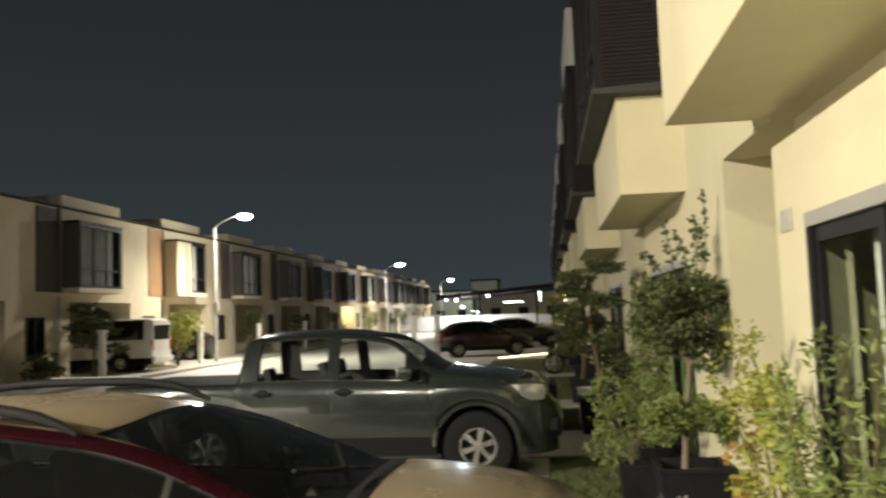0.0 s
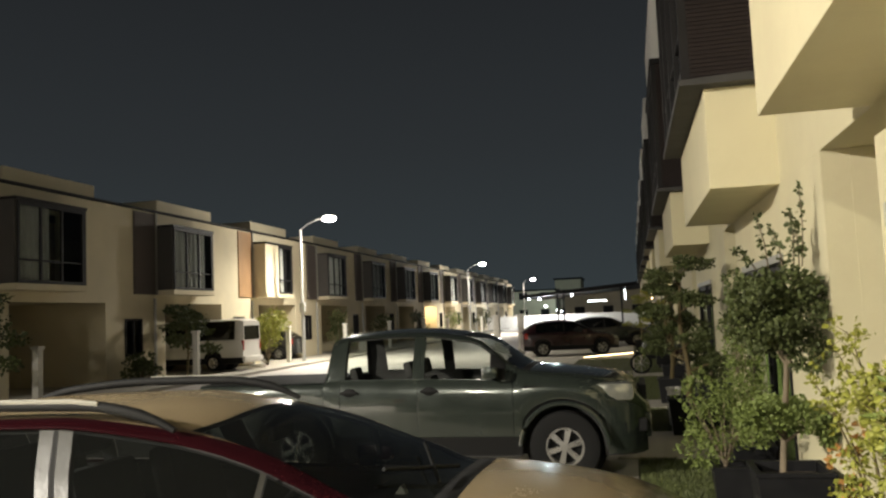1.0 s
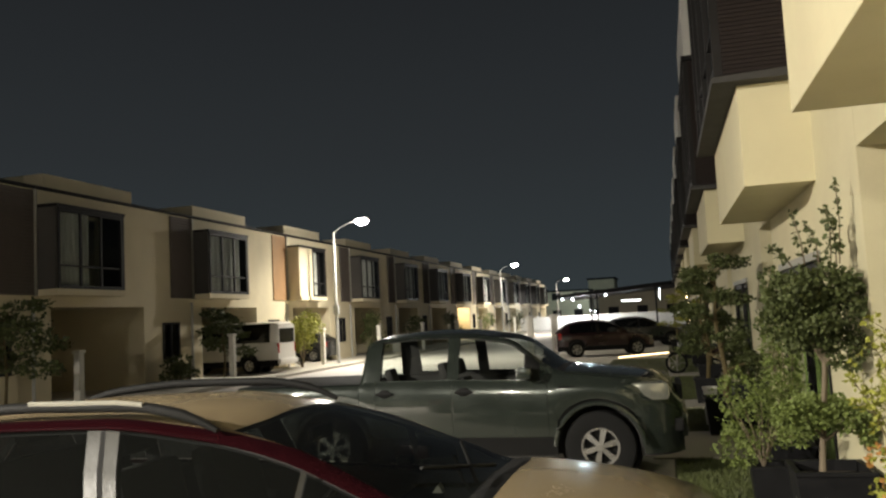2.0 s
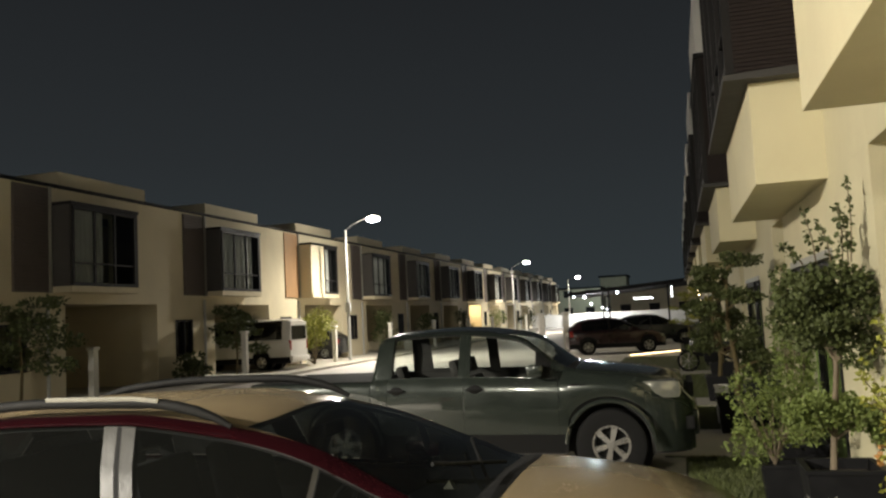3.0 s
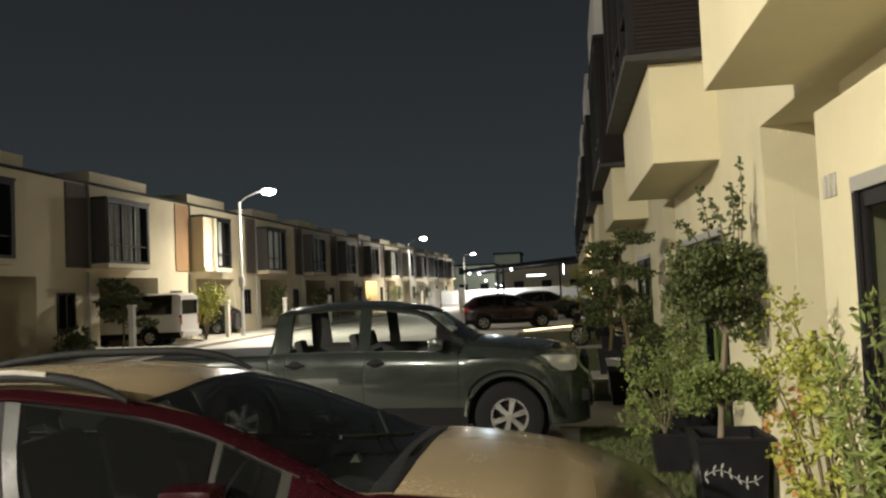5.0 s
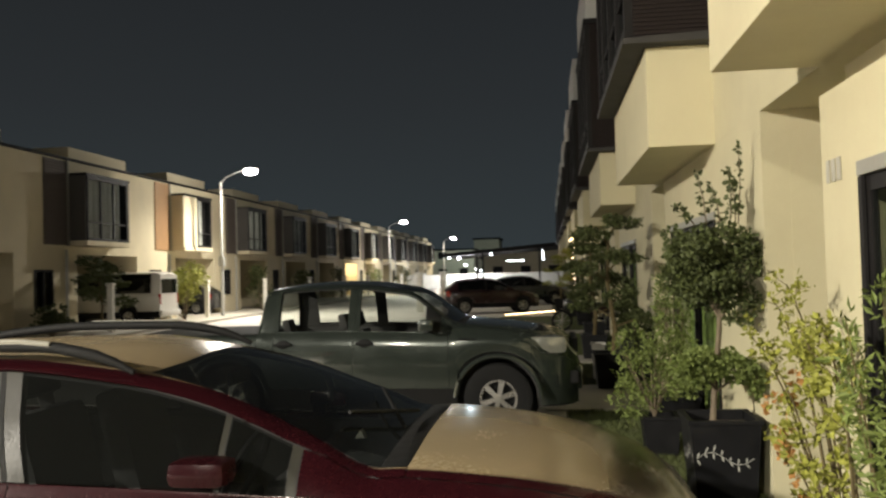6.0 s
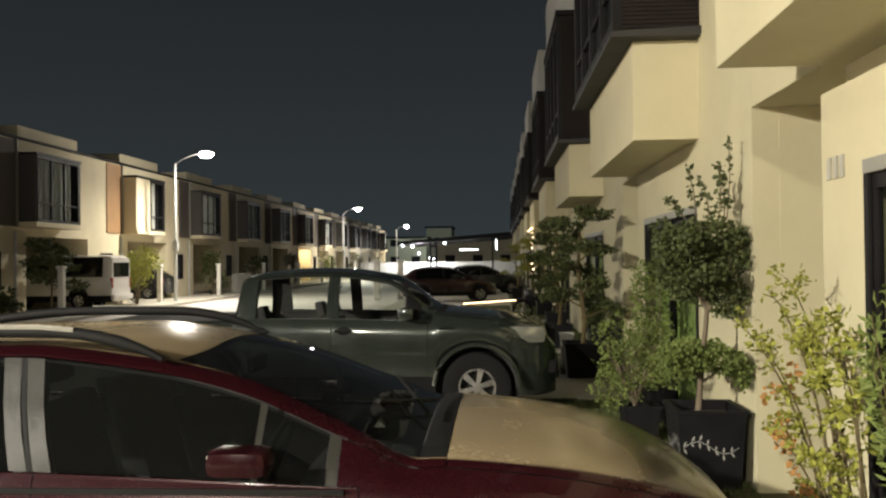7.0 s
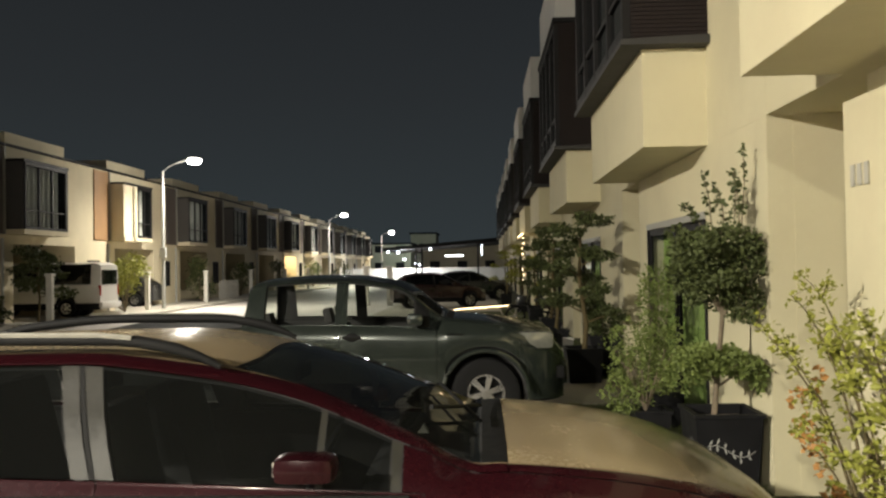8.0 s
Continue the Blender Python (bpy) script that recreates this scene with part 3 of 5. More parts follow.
def vehicle(spec, name, label, category, place, turn):
    """A car lofted from its profiles. u runs back from the nose. Panels, glass, lamps, wheels and cabin are parts of their own."""
    car = thing(name, place, label, category, spec.get("group", ""), turn)
    L, W = spec["length"], spec["width"] / 2
    axles, ra, sill = spec["axles"], spec["arch"], spec["sill"]
    zc = spec["wheel"]
    us = set(spec["cuts"]) | {0, L}
    us |= {round(L * k / 44, 3) for k in range(45)}
    for ax in axles:
        us |= {round(ax + ra * math.cos(k * math.pi / 12), 3) for k in range(13)}
    us = sorted(us)
    keep = [us[0]]
    for u in us[1:]:
        if u - keep[-1] > 0.012:
            keep.append(u)
        elif u in spec["cuts"]:
            keep[-1] = u
    us = keep

    def low(u):
        z = smooth_line(spec["sill_line"], u) if "sill_line" in spec else sill
        for ax in axles:
            if abs(u - ax) < ra:
                z = max(z, zc + math.sqrt(ra * ra - (u - ax) ** 2))
        return z

    def ring(u):
        w = W * smooth_line(spec["plan"], u)
        z0, zb, zt = low(u), smooth_line(spec["belt"], u), smooth_line(spec["top"], u)
        wr = W * smooth_line(spec["roof_plan"], u)
        g = max(zt - zb, 0.004)
        crown = min(0.07, 0.3 * g) if g > 0.2 else min(0.05, 0.8 * g)
        e = zt - crown
        zm = z0 + (zb - z0) * 0.55
        wg = w * 0.955
        def side(f):
            return wg + (wr - wg) * f ** 1.15
        k = min(1, g / 0.3)
        pts = [(w * 0.94, z0), (w * 0.985, z0 + (zb - z0) * 0.25), (w, zm), (w * 0.992, z0 + (zb - z0) * 0.82), (w * 0.97, zb - 0.012), (wg, zb + 0.003)]
        ge = max(e - zb, 0.004)
        for f in (0.04, 0.5 if "glass_top" not in spec else 0.32, spec.get("glass_top", 0.86)):
            pts.append((side(f) + 0.012 * math.sin(f * math.pi) * k, zb + 0.003 + ge * f))
        pts.append((side(0.97) - 0.01 * k, zb + 0.003 + ge * 0.97))
        rail = side(1.0) - 0.035 * k
        pts.append((rail, e + crown * 0.3))
        pts.append((rail - 0.055 * k - 0.02, e + crown * 0.5))
        base = pts[-1]
        for f in (0.35, 0.7, 1.0):
            pts.append((base[0] * (1 - f), base[1] + (zt - base[1]) * math.sin(f * math.pi / 2)))
        return pts
    lean = spec.get("lean", [(0, 0), (L, 0)])

    def slant(u, j):
        """The window posts lean back towards the roof."""
        return smooth_line(lean, u) * {5: 0, 6: 0.04, 7: 0.32 if "glass_top" in spec else 0.5, 8: spec.get("glass_top", 0.86), 9: 0.97, 10: 1.0, 11: 1.0}.get(j, 0)
    rings = [ring(u) for u in us]
    n = len(rings[0])
    groups = {}
    for i in range(len(us) - 1):
        mid = (us[i] + us[i + 1]) / 2
        for j in range(n - 1):
            groups.setdefault(spec["panel"](mid, j), []).append((i, j))
    for key, cells in groups.items():
        if key is None:
            continue
        pname, mat, sides = key
        for s in ((1, -1) if sides else (0,)):
            bm = bmesh.new()
            got = {}

            def vert(i, j, sg):
                k = (i, j, 0 if j == n - 1 else sg)
                if k not in got:
                    y, z = rings[i][j]
                    got[k] = bm.verts.new((-us[i] - slant(us[i], j), sg * y, z))
                return got[k]
            for i, j in cells:
                for sg in ((s,) if s else (1, -1)):
                    try:
                        bm.faces.new((vert(i, j, sg), vert(i + 1, j, sg), vert(i + 1, j + 1, sg), vert(i, j + 1, sg)))
                    except ValueError:
                        pass
            is_glass = mat in (CAR_GLASS, CAR_GLASS_DARK, VAN_GLASS, SCREEN_GLASS)
            bmesh.ops.recalc_face_normals(bm, faces=bm.faces)
            edge = [v for v in bm.verts if v.is_boundary]
            moves = {}
            for v in edge:
                inner = [f.calc_center_median() for f in v.link_faces]
                c = sum(inner, Vector()) / len(inner)
                d = c - v.co
                if d.length > 1e-5:
                    moves[v] = d.normalized() * min(0.0035, d.length * 0.3)
            for v, d in moves.items():
                v.co += d
            ob = part(pname, bm, mat, car, smooth=True)
            if is_glass:
                ob.visible_shadow = False
    # dark shell under the panels
    bm = bmesh.new()
    for sg in (1, -1):
        vs = [[bm.verts.new((-u * 0.985 - L * 0.0075 - slant(u, j), sg * max(y - 0.022, 0), z - 0.02)) for j, (y, z) in enumerate(r)] for u, r in zip(us, rings)]
        for i in range(len(us) - 1):
            mid = (us[i] + us[i + 1]) / 2
            for j in range(n - 1):
                key = spec["panel"](mid, j)
                if key is None or key[1] in (CAR_GLASS, CAR_GLASS_DARK, VAN_GLASS, SCREEN_GLASS):
                    continue
                bm.faces.new((vs[i][j], vs[i + 1][j], vs[i + 1][j + 1], vs[i][j + 1]))
    part("inner_shell", bm, CABIN, car, "dark inner shell and cabin lining")
    part("floor_pan", boxed(-L * 0.97, -L * 0.03, -W * 0.7, W * 0.7, sill - 0.02, sill + 0.1), TRIM, car)
    # end faces
    for i, nm in ((0, "front_bumper"), (len(us) - 1, "tailgate")):
        bm = bmesh.new()
        loop = [bm.verts.new((-us[i], y, z)) for y, z in rings[i]] + [bm.verts.new((-us[i], -y, z)) for y, z in rings[i][-2::-1]]
        bm.faces.new(loop)
        part(nm, bm, spec["paint"], car)
    # wheels
    for ax in axles:
        for sg in (1, -1):
            wheel(car, (-ax, sg * (W * 0.985 - 0.115), zc), zc, sg, spec.get("spokes", 6), spec.get("rim", 0.62))
            bm = bmesh.new()
            bmesh.ops.create_cone(bm, cap_ends=True, segments=24, radius1=ra - 0.005, radius2=ra - 0.005, depth=0.3)
            bmesh.ops.transform(bm, verts=bm.verts, matrix=pose(-ax, sg * (W - 0.42), zc, 90))
            part("wheel_well", bm, TRIM, car)
    return car


def wheel(car, place, r, sg, spokes, rim):
    hub = new("wheel")
    hub.parent = car
    hub.location = place
    bm = bmesh.new()
    prof = [(rim * r, -0.1), (0.86 * r, -0.115), (0.97 * r, -0.1), (r, -0.07), (r, 0.07), (0.97 * r, 0.1), (0.86 * r, 0.115), (rim * r, 0.1)]
    seg = 36
    rows = [[bm.verts.new((p * math.cos(k * math.tau / seg), q, p * math.sin(k * math.tau / seg))) for k in range(seg)] for p, q in prof]
    for a, b in zip(rows, rows[1:] + rows[:1]):
        for k in range(seg):
            bm.faces.new((a[k], a[(k + 1) % seg], b[(k + 1) % seg], b[k]))
    part("tyre", bm, TYRE, hub, smooth=True)
    bm = bmesh.new()
    R = rim * r
    face = sg * 0.085
    for rr, a, b in ((R, face - sg * 0.02, face + sg * 0.012),):
        vs = [[bm.verts.new((q * math.cos(k * math.tau / seg), p, q * math.sin(k * math.tau / seg))) for k in range(seg)]
              for q, p in ((rr, a), (rr, b), (rr * 0.9, b), (rr * 0.86, a - sg * 0.05))]
        for p, q in zip(vs, vs[1:]):
            for k in range(seg):
                bm.faces.new((p[k], p[(k + 1) % seg], q[(k + 1) % seg], q[k]))
    for k in range(spokes):
        a = k * math.tau / spokes + 0.3
        c, s = math.cos(a), math.sin(a)
        w0, w1 = 0.11 * R, 0.16 * R
        pts = []
        for rad, w, d in ((0.16 * R, w0, face + sg * 0.012), (0.9 * R, w1, face + sg * 0.004)):
            for q in (-w, w):
                for dep in (0, -sg * 0.03):
                    pts.append(bm.verts.new((c * rad - s * q, d + dep, s * rad + c * q)))
        a0, a1, b0, b1, c0, c1, d0, d1 = pts
        for f in ((a0, b0, d0, c0), (a0, c0, c1, a1), (b0, b1, d1, d0), (a1, c1, d1, b1)):
            bm.faces.new(f)
    bmesh.ops.create_cone(bm, cap_ends=True, segments=16, radius1=0.2 * R, radius2=0.18 * R, depth=0.05, matrix=pose(0, face, 0, 90))
    part("rim", bm, RIM, hub, smooth=True)
    bm = bmesh.new()
    bmesh.ops.create_cone(bm, cap_ends=True, segments=24, radius1=R * 0.92, radius2=R * 0.92, depth=0.02, matrix=pose(0, face - sg * 0.07, 0, 90))
    part("brake_drum", bm, TRIM, hub)


def seat(car, x, y, z, mat, w=0.48, tall=0.62):
    s = new("seat")
    s.parent = car
    part("cushion", boxed(x - 0.25, x + 0.25, y - w / 2, y + w / 2, z, z + 0.2, 0.05), mat, s, smooth=True)
    bm = boxed(-0.07, 0.07, -w / 2, w / 2, 0, tall, 0.05)
    bmesh.ops.transform(bm, verts=bm.verts, matrix=pose(x - 0.25, y, z + 0.15, 0, -14))
    part("backrest", bm, mat, s, smooth=True)
    bm = boxed(-0.05, 0.05, -0.13, 0.13, tall + 0.05, tall + 0.24, 0.04)
    bmesh.ops.transform(bm, verts=bm.verts, matrix=pose(x - 0.25, y, z + 0.15, 0, -14))
    part("headrest", bm, mat, s, smooth=True)


def mirror_pair(car, x, y, z, paint, k=1.0):
    for sg in (1, -1):
        bm = boxed(x - 0.07, x + (0.1 if k == 1 else 0.19) * k, sg * (y + 0.02), sg * (y + 0.02 + 0.2 * k), z - 0.06 * k, z + 0.065 * k, 0.042 if k < 1 else 0.035)
        m = part("door_mirror", bm, paint, car, smooth=True)
        part("mirror_glass", boxed(x - 0.073, x - 0.066, sg * (y + 0.06), sg * (y + 0.16 * k), z - 0.03 * k, z + 0.034 * k), CHROME, m)
        part("mirror_stalk", boxed(x - 0.02, x + 0.06, sg * (y - 0.06), sg * (y + 0.03), z - 0.06, z - 0.01, 0.01), TRIM, m)


# red crossover
def red_panel(u, j):
    if j <= 0 and u > 0.3:
        return ("sill_trim", TRIM, True)
    if j <= 5:
        if u < 0.55:
            return ("front_fender", RED_PAINT, True) if j > 2 else ("front_bumper_panel", RED_PAINT, True)
        if u < 1.5:
            return ("front_fender", RED_PAINT, True)
        if u < 2.67:
            return ("front_door", RED_PAINT, True)
        if u < 3.5:
            return ("rear_door", RED_PAINT, True)
        return ("quarter_panel", RED_PAINT, True)
    if j <= 8:
        if u < 1.38:
            return ("front_fender", RED_PAINT, True)
        if u < 1.58:
            return ("front_fender", RED_PAINT, True)
        if u < 1.62:
            return ("corner_trim", PILLAR_FILM, True)
        if u < 1.86:
            return ("quarter_window", CAR_GLASS_DARK, True)
        if u < 1.885:
            return ("corner_post", PILLAR_FILM, True)
        if u < 2.6:
            return ("side_window", CAR_GLASS_DARK, True)
        if u < 2.67:
            return ("front_door_frame", PILLAR_FILM, True)
        if u < 2.69:
            return ("pillar_gap", TRIM, True)
        if u < 2.76:
            return ("rear_door_frame", PILLAR_FILM, True)
        if u < 3.55:
            return ("side_window", CAR_GLASS_DARK, True)
        if u < 3.65:
            return ("window_divider", TRIM, True)
        if u < 4.1:
            return ("side_window", CAR_GLASS_DARK, True)
        return ("quarter_panel", RED_PAINT, True)
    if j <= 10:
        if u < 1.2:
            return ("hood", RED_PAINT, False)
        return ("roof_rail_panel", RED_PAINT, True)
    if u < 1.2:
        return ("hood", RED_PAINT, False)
    if u < 1.3:
        return ("cowl", TRIM, False)
    if u < 2.2:
        return ("windscreen", SCREEN_GLASS, False)
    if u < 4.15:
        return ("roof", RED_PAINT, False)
    return ("rear_window", CAR_GLASS_DARK, False)


RED = dict(glass_top=0.58, length=4.5, width=1.78, axles=(0.85, 3.45), arch=0.38, sill=0.28, wheel=0.33, paint=RED_PAINT,
           cuts=[0.3, 0.55, 1.2, 1.3, 1.38, 1.5, 1.58, 1.62, 1.86, 1.885, 2.2, 2.6, 2.67, 2.69, 2.76, 3.5, 3.55, 3.65, 4.1, 4.15],
           plan=[(0, 0.62), (0.12, 0.8), (0.35, 0.92), (0.8, 0.985), (1.4, 1), (3.4, 1), (4.1, 0.95), (4.5, 0.84)],
           roof_plan=[(0, 0.5), (0.2, 0.7), (0.6, 0.84), (1.2, 0.87), (1.4, 0.85), (2.3, 0.755), (3.4, 0.75), (4.2, 0.7), (4.5, 0.7)],
           belt=[(0, 0.62), (0.1, 0.68), (0.35, 0.79), (0.8, 0.92), (1.25, 0.985), (1.6, 1.0), (3.4, 1.05), (4.5, 1.06)],
           top=[(0, 0.68), (0.06, 0.79), (0.2, 0.905), (0.5, 1.015), (0.9, 1.085), (1.25, 1.11), (1.3, 1.105), (1.6, 1.235), (2.0, 1.395), (2.3, 1.475), (2.7, 1.525), (3.3, 1.52), (3.9, 1.47), (4.15, 1.42), (4.5, 1.12)],
           lean=[(0, 0), (1.9, 0), (2.6, 0.13), (2.8, 0.13), (3.5, 0.0), (4.5, 0)], panel=red_panel)


def red_car():
    car = vehicle(RED, "red_car", "dusty red compact crossover with roof rails, parked nose to the house", "car", (4.05, 3.97, 0), 0)
    for sg in (1, -1):
        arc = [(2.28, 1.43), (2.42, 1.492), (2.7, 1.537), (3.2, 1.542), (3.7, 1.505), (4.0, 1.42)]
        pts = [(-u, sg * (0.64 - 0.02 * ((u - 2.3) / 1.7) ** 2), smooth_line(arc, u)) for u in np.linspace(2.28, 4.0, 22)]
        bm = tube(bmesh.new(), pts, [0.012, 0.018] + [0.024] * 18 + [0.018, 0.012], 10)
        part("roof_rail", bm, TRIM, car, "black roof rail", smooth=True)
        part("rail_inlay", tube(bmesh.new(), [(-2.62, sg * 0.655, 1.545), (-2.75, sg * 0.655, 1.557), (-3.2, sg * 0.65, 1.56)], 0.011, 6), ALU, car, "pale strip on the roof rail")
        bm = boxed(-0.56, -0.1, sg * 0.56, sg * 0.8, 0.7, 0.85, 0.05)
        for v in bm.verts:
            v.co.y -= sg * 0.32 * max(0, v.co.x + 0.34)
            v.co.z -= 0.18 * (v.co.x + 0.34)
        part("headlight", bm, HEADLAMP, car, smooth=True)
        part("belt_trim", boxed(-3.9, -1.55, sg * 0.862, sg * 0.874, 0.985, 1.005), TRIM, car)
        part("tail_light", boxed(-4.49, -4.2, sg * 0.66, sg * 0.8, 0.85, 1.1, 0.03), TAIL_LENS, car, smooth=True)
        part("door_handle", boxed(-2.62, -2.42, sg * 0.882, sg * 0.91, 0.88, 0.91, 0.01), RED_PAINT, car)
        bm = tube(bmesh.new(), [(-1.3, sg * 0.2, 1.135), (-1.5, sg * -0.35, 1.222)], 0.009, 6)
        part("wiper", bm, TRIM, car)
    mirror_pair(car, -1.95, 0.77, 1.10, RED_CLEAN, 0.78)
    part("dashboard", boxed(-1.75, -1.3, -0.72, 0.72, 0.8, 1.02, 0.05), CABIN, car)
    part("tissue", prism(bmesh.new(), [(-1.6, 1.015), (-1.54, 1.015), (-1.565, 1.06)], "y", 0.12, 0.17), POST_PAINT, car, "white paper tissue on the dashboard")
    part("inner_mirror", boxed(-2.12, -2.09, -0.12, 0.12, 1.3, 1.37, 0.015), TRIM, car)
    ring_pts = [(0.185 * math.cos(k * math.tau / 24), 0.185 * math.sin(k * math.tau / 24), 0) for k in range(25)]
    bm = tube(bmesh.new(), ring_pts, 0.016, 6, cap=False)
    bmesh.ops.transform(bm, verts=bm.verts, matrix=pose(-1.95, -0.36, 0.98, 0, -65))
    part("steering_wheel", bm, TRIM, car, smooth=True)
    for y in (-0.37, 0.37):
        seat(car, -2.45, y, 0.5, CABIN)
    seat(car, -3.3, 0, 0.5, CABIN, 1.25)
    part("grille", boxed(-0.06, 0.012, -0.42, 0.42, 0.5, 0.66, 0.01), TRIM, car)
    part("badge", boxed(0.0, 0.022, -0.06, 0.06, 0.6, 0.66, 0.01), CHROME, car)
    return car


red_car()


# grey-green pickup
def pickup_panel(u, j):
    if j <= 5:
        if u < 0.5:
            return ("front_bumper_panel", GREY_GREEN, True) if j <= 2 else ("front_fender", GREY_GREEN, True)
        if j == 0:
            return ("sill_trim", TRIM, True)
        if u < 1.42:
            return ("front_fender", GREY_GREEN, True)
        if u < 2.5:
            return ("front_door", GREY_GREEN, True)
        if u < 3.42:
            return ("rear_door", GREY_GREEN, True)
        if u < 3.62:
            return ("cab_corner", GREY_GREEN, True)
        return ("bed_side", GREY_GREEN, True)
    if j <= 8:
        if u < 1.5:
            return ("front_fender", GREY_GREEN, True)
        if u < 1.66:
            return ("corner_trim", TRIM, True)
        if u < 2.42:
            return ("side_window", CAR_GLASS, True)
        if u < 2.47:
            return ("front_door_frame", GREY_GREEN, True)
        if u < 2.56:
            return ("rear_door_frame", GREY_GREEN, True)
        if u < 3.36:
            return ("side_window", CAR_GLASS, True)
        if u < 3.62:
            return ("cab_corner", GREY_GREEN, True)
        return ("bed_side", GREY_GREEN, True)
    if j <= 10:
        if u < 1.24:
            return ("hood", GREY_GREEN, False)
        if u < 3.62:
            return ("roof_side", GREY_GREEN, True)
        return ("bed_cap", TRIM, True)
    if u < 1.24:
        return ("hood", GREY_GREEN, False)
    if u < 1.32:
        return ("cowl", TRIM, False)
    if u < 2.02:
        return ("windscreen", SCREEN_GLASS, False)
    if u < 3.56:
        return ("roof", GREY_GREEN, False)
    if u < 3.61:
        return ("rear_window", CAR_GLASS, False)
    return ("bed_cover", TRIM, False)


PICKUP = dict(length=5.2, width=1.82, axles=(0.88, 3.965), arch=0.46, sill=0.3, wheel=0.385, paint=GREY_GREEN, rim=0.54, spokes=6,
              cuts=[0.5, 1.24, 1.32, 1.42, 1.5, 1.66, 2.02, 2.42, 2.47, 2.5, 2.56, 3.36, 3.42, 3.56, 3.61, 3.62],
              plan=[(0, 0.66), (0.08, 0.8), (0.3, 0.93), (0.7, 0.99), (1.4, 1), (4.6, 1), (5.2, 0.97)],
              roof_plan=[(0, 0.55), (0.2, 0.7), (0.6, 0.84), (1.24, 0.88), (1.5, 0.86), (2.02, 0.735), (2.8, 0.73), (3.45, 0.74), (3.6, 0.78), (3.63, 0.93), (5.2, 0.92)],
              belt=[(0, 0.8), (0.1, 0.92), (0.35, 1.0), (0.8, 1.07), (1.3, 1.1), (3.3, 1.14), (3.6, 1.14), (3.63, 1.12), (5.2, 1.12)],
              top=[(0, 0.86), (0.05, 0.98), (0.15, 1.06), (0.5, 1.15), (0.9, 1.2), (1.24, 1.235), (1.32, 1.245), (1.6, 1.45), (1.85, 1.62), (2.02, 1.65), (2.4, 1.705), (2.8, 1.715), (3.3, 1.69), (3.5, 1.66), (3.57, 1.6), (3.6, 1.45), (3.62, 1.15), (5.2, 1.14)],
              panel=pickup_panel)


def pickup():
    car = vehicle(PICKUP, "pickup_truck", "grey-green double-cab pickup truck with alloy wheels, parked nose to the house", "truck", (3.68, 10.26, 0), 0)
    for sg in (1, -1):
        bm = boxed(-0.62, -0.12, sg * 0.55, sg * 0.85, 0.86, 1.06, 0.06)
        part("headlight", bm, HEADLAMP, car, smooth=True)
        part("fog_recess", boxed(-0.2, 0.004, sg * 0.52, sg * 0.72, 0.52, 0.66, 0.02), TRIM, car)
        for x in (-2.36, -3.3):
            part("door_handle", boxed(x - 0.1, x + 0.1, sg * 0.905, sg * 0.94, 1.0, 1.035, 0.012), TRIM, car)
            bm = bmesh.new()
            bmesh.ops.create_uvsphere(bm, u_segments=12, v_segments=8, radius=1)
            bmesh.ops.transform(bm, verts=bm.verts, matrix=Matrix.Translation((x, sg * 0.902, 1.017)) @ Matrix.Diagonal((0.075, 0.012, 0.05, 1)))
            part("handle_cup", bm, TRIM, car, smooth=True)
        part("side_badge", boxed(-1.3, -1.12, sg * 0.908, sg * 0.915, 1.03, 1.05), CHROME, car)
        # flared arch lips
        for ax in PICKUP["axles"]:
            pts = [(-ax + 0.475 * math.cos(a), sg * 0.915, 0.385 + 0.475 * math.sin(a)) for a in np.linspace(0.05, math.pi - 0.05, 18)]
            part("arch_flare", tube(bmesh.new(), pts, 0.028, 8), GREY_GREEN, car, smooth=True)
        part("tail_light", boxed(-5.2, -5.08, sg * 0.8, sg * 0.9, 0.8, 1.08, 0.02), TAIL_LENS, car)
    mirror_pair(car, -1.66, 0.86, 1.21, GREY_GREEN)
    part("dashboard", boxed(-1.75, -1.35, -0.74, 0.74, 0.9, 1.16, 0.05), CABIN, car)
    for y in (-0.38, 0.38):
        seat(car, -2.3, y, 0.46, CABIN, 0.44, 0.5)
    seat(car, -3.12, 0, 0.46, CABIN, 1.2, 0.42)
    part("grille", boxed(-0.06, 0.01, -0.48, 0.48, 0.84, 1.0, 0.01), TRIM, car)
    part("bumper_bar", boxed(-0.16, 0.05, -0.62, 0.62, 0.44, 0.72, 0.05), GREY_GREEN, car, smooth=True)
    return car


pickup()


# white van
def van_panel(u, j):
    if j == 0:
        return ("sill_trim", TRIM, True)
    if j <= 5:
        return ("van_side", WHITE_PAINT, True)
    if j <= 8:
        if u < 0.55:
            return ("van_side", WHITE_PAINT, True)
        if u < 1.35:
            return ("side_window", VAN_GLASS, True)
        if u < 1.45:
            return ("door_pillar", TRIM, True)
        if u < 3.1:
            return ("side_window", VAN_GLASS, True)
        if u < 3.18:
            return ("door_pillar", TRIM, True)
        if u < 4.95:
            return ("side_window", VAN_GLASS, True)
        return ("van_side", WHITE_PAINT, True)
    if j <= 10:
        return ("roof_side", WHITE_PAINT, True)
    if u < 0.35:
        return ("hood", WHITE_PAINT, False)
    if u < 1.05:
        return ("windscreen", VAN_GLASS, False)
    return ("roof", WHITE_PAINT, False)


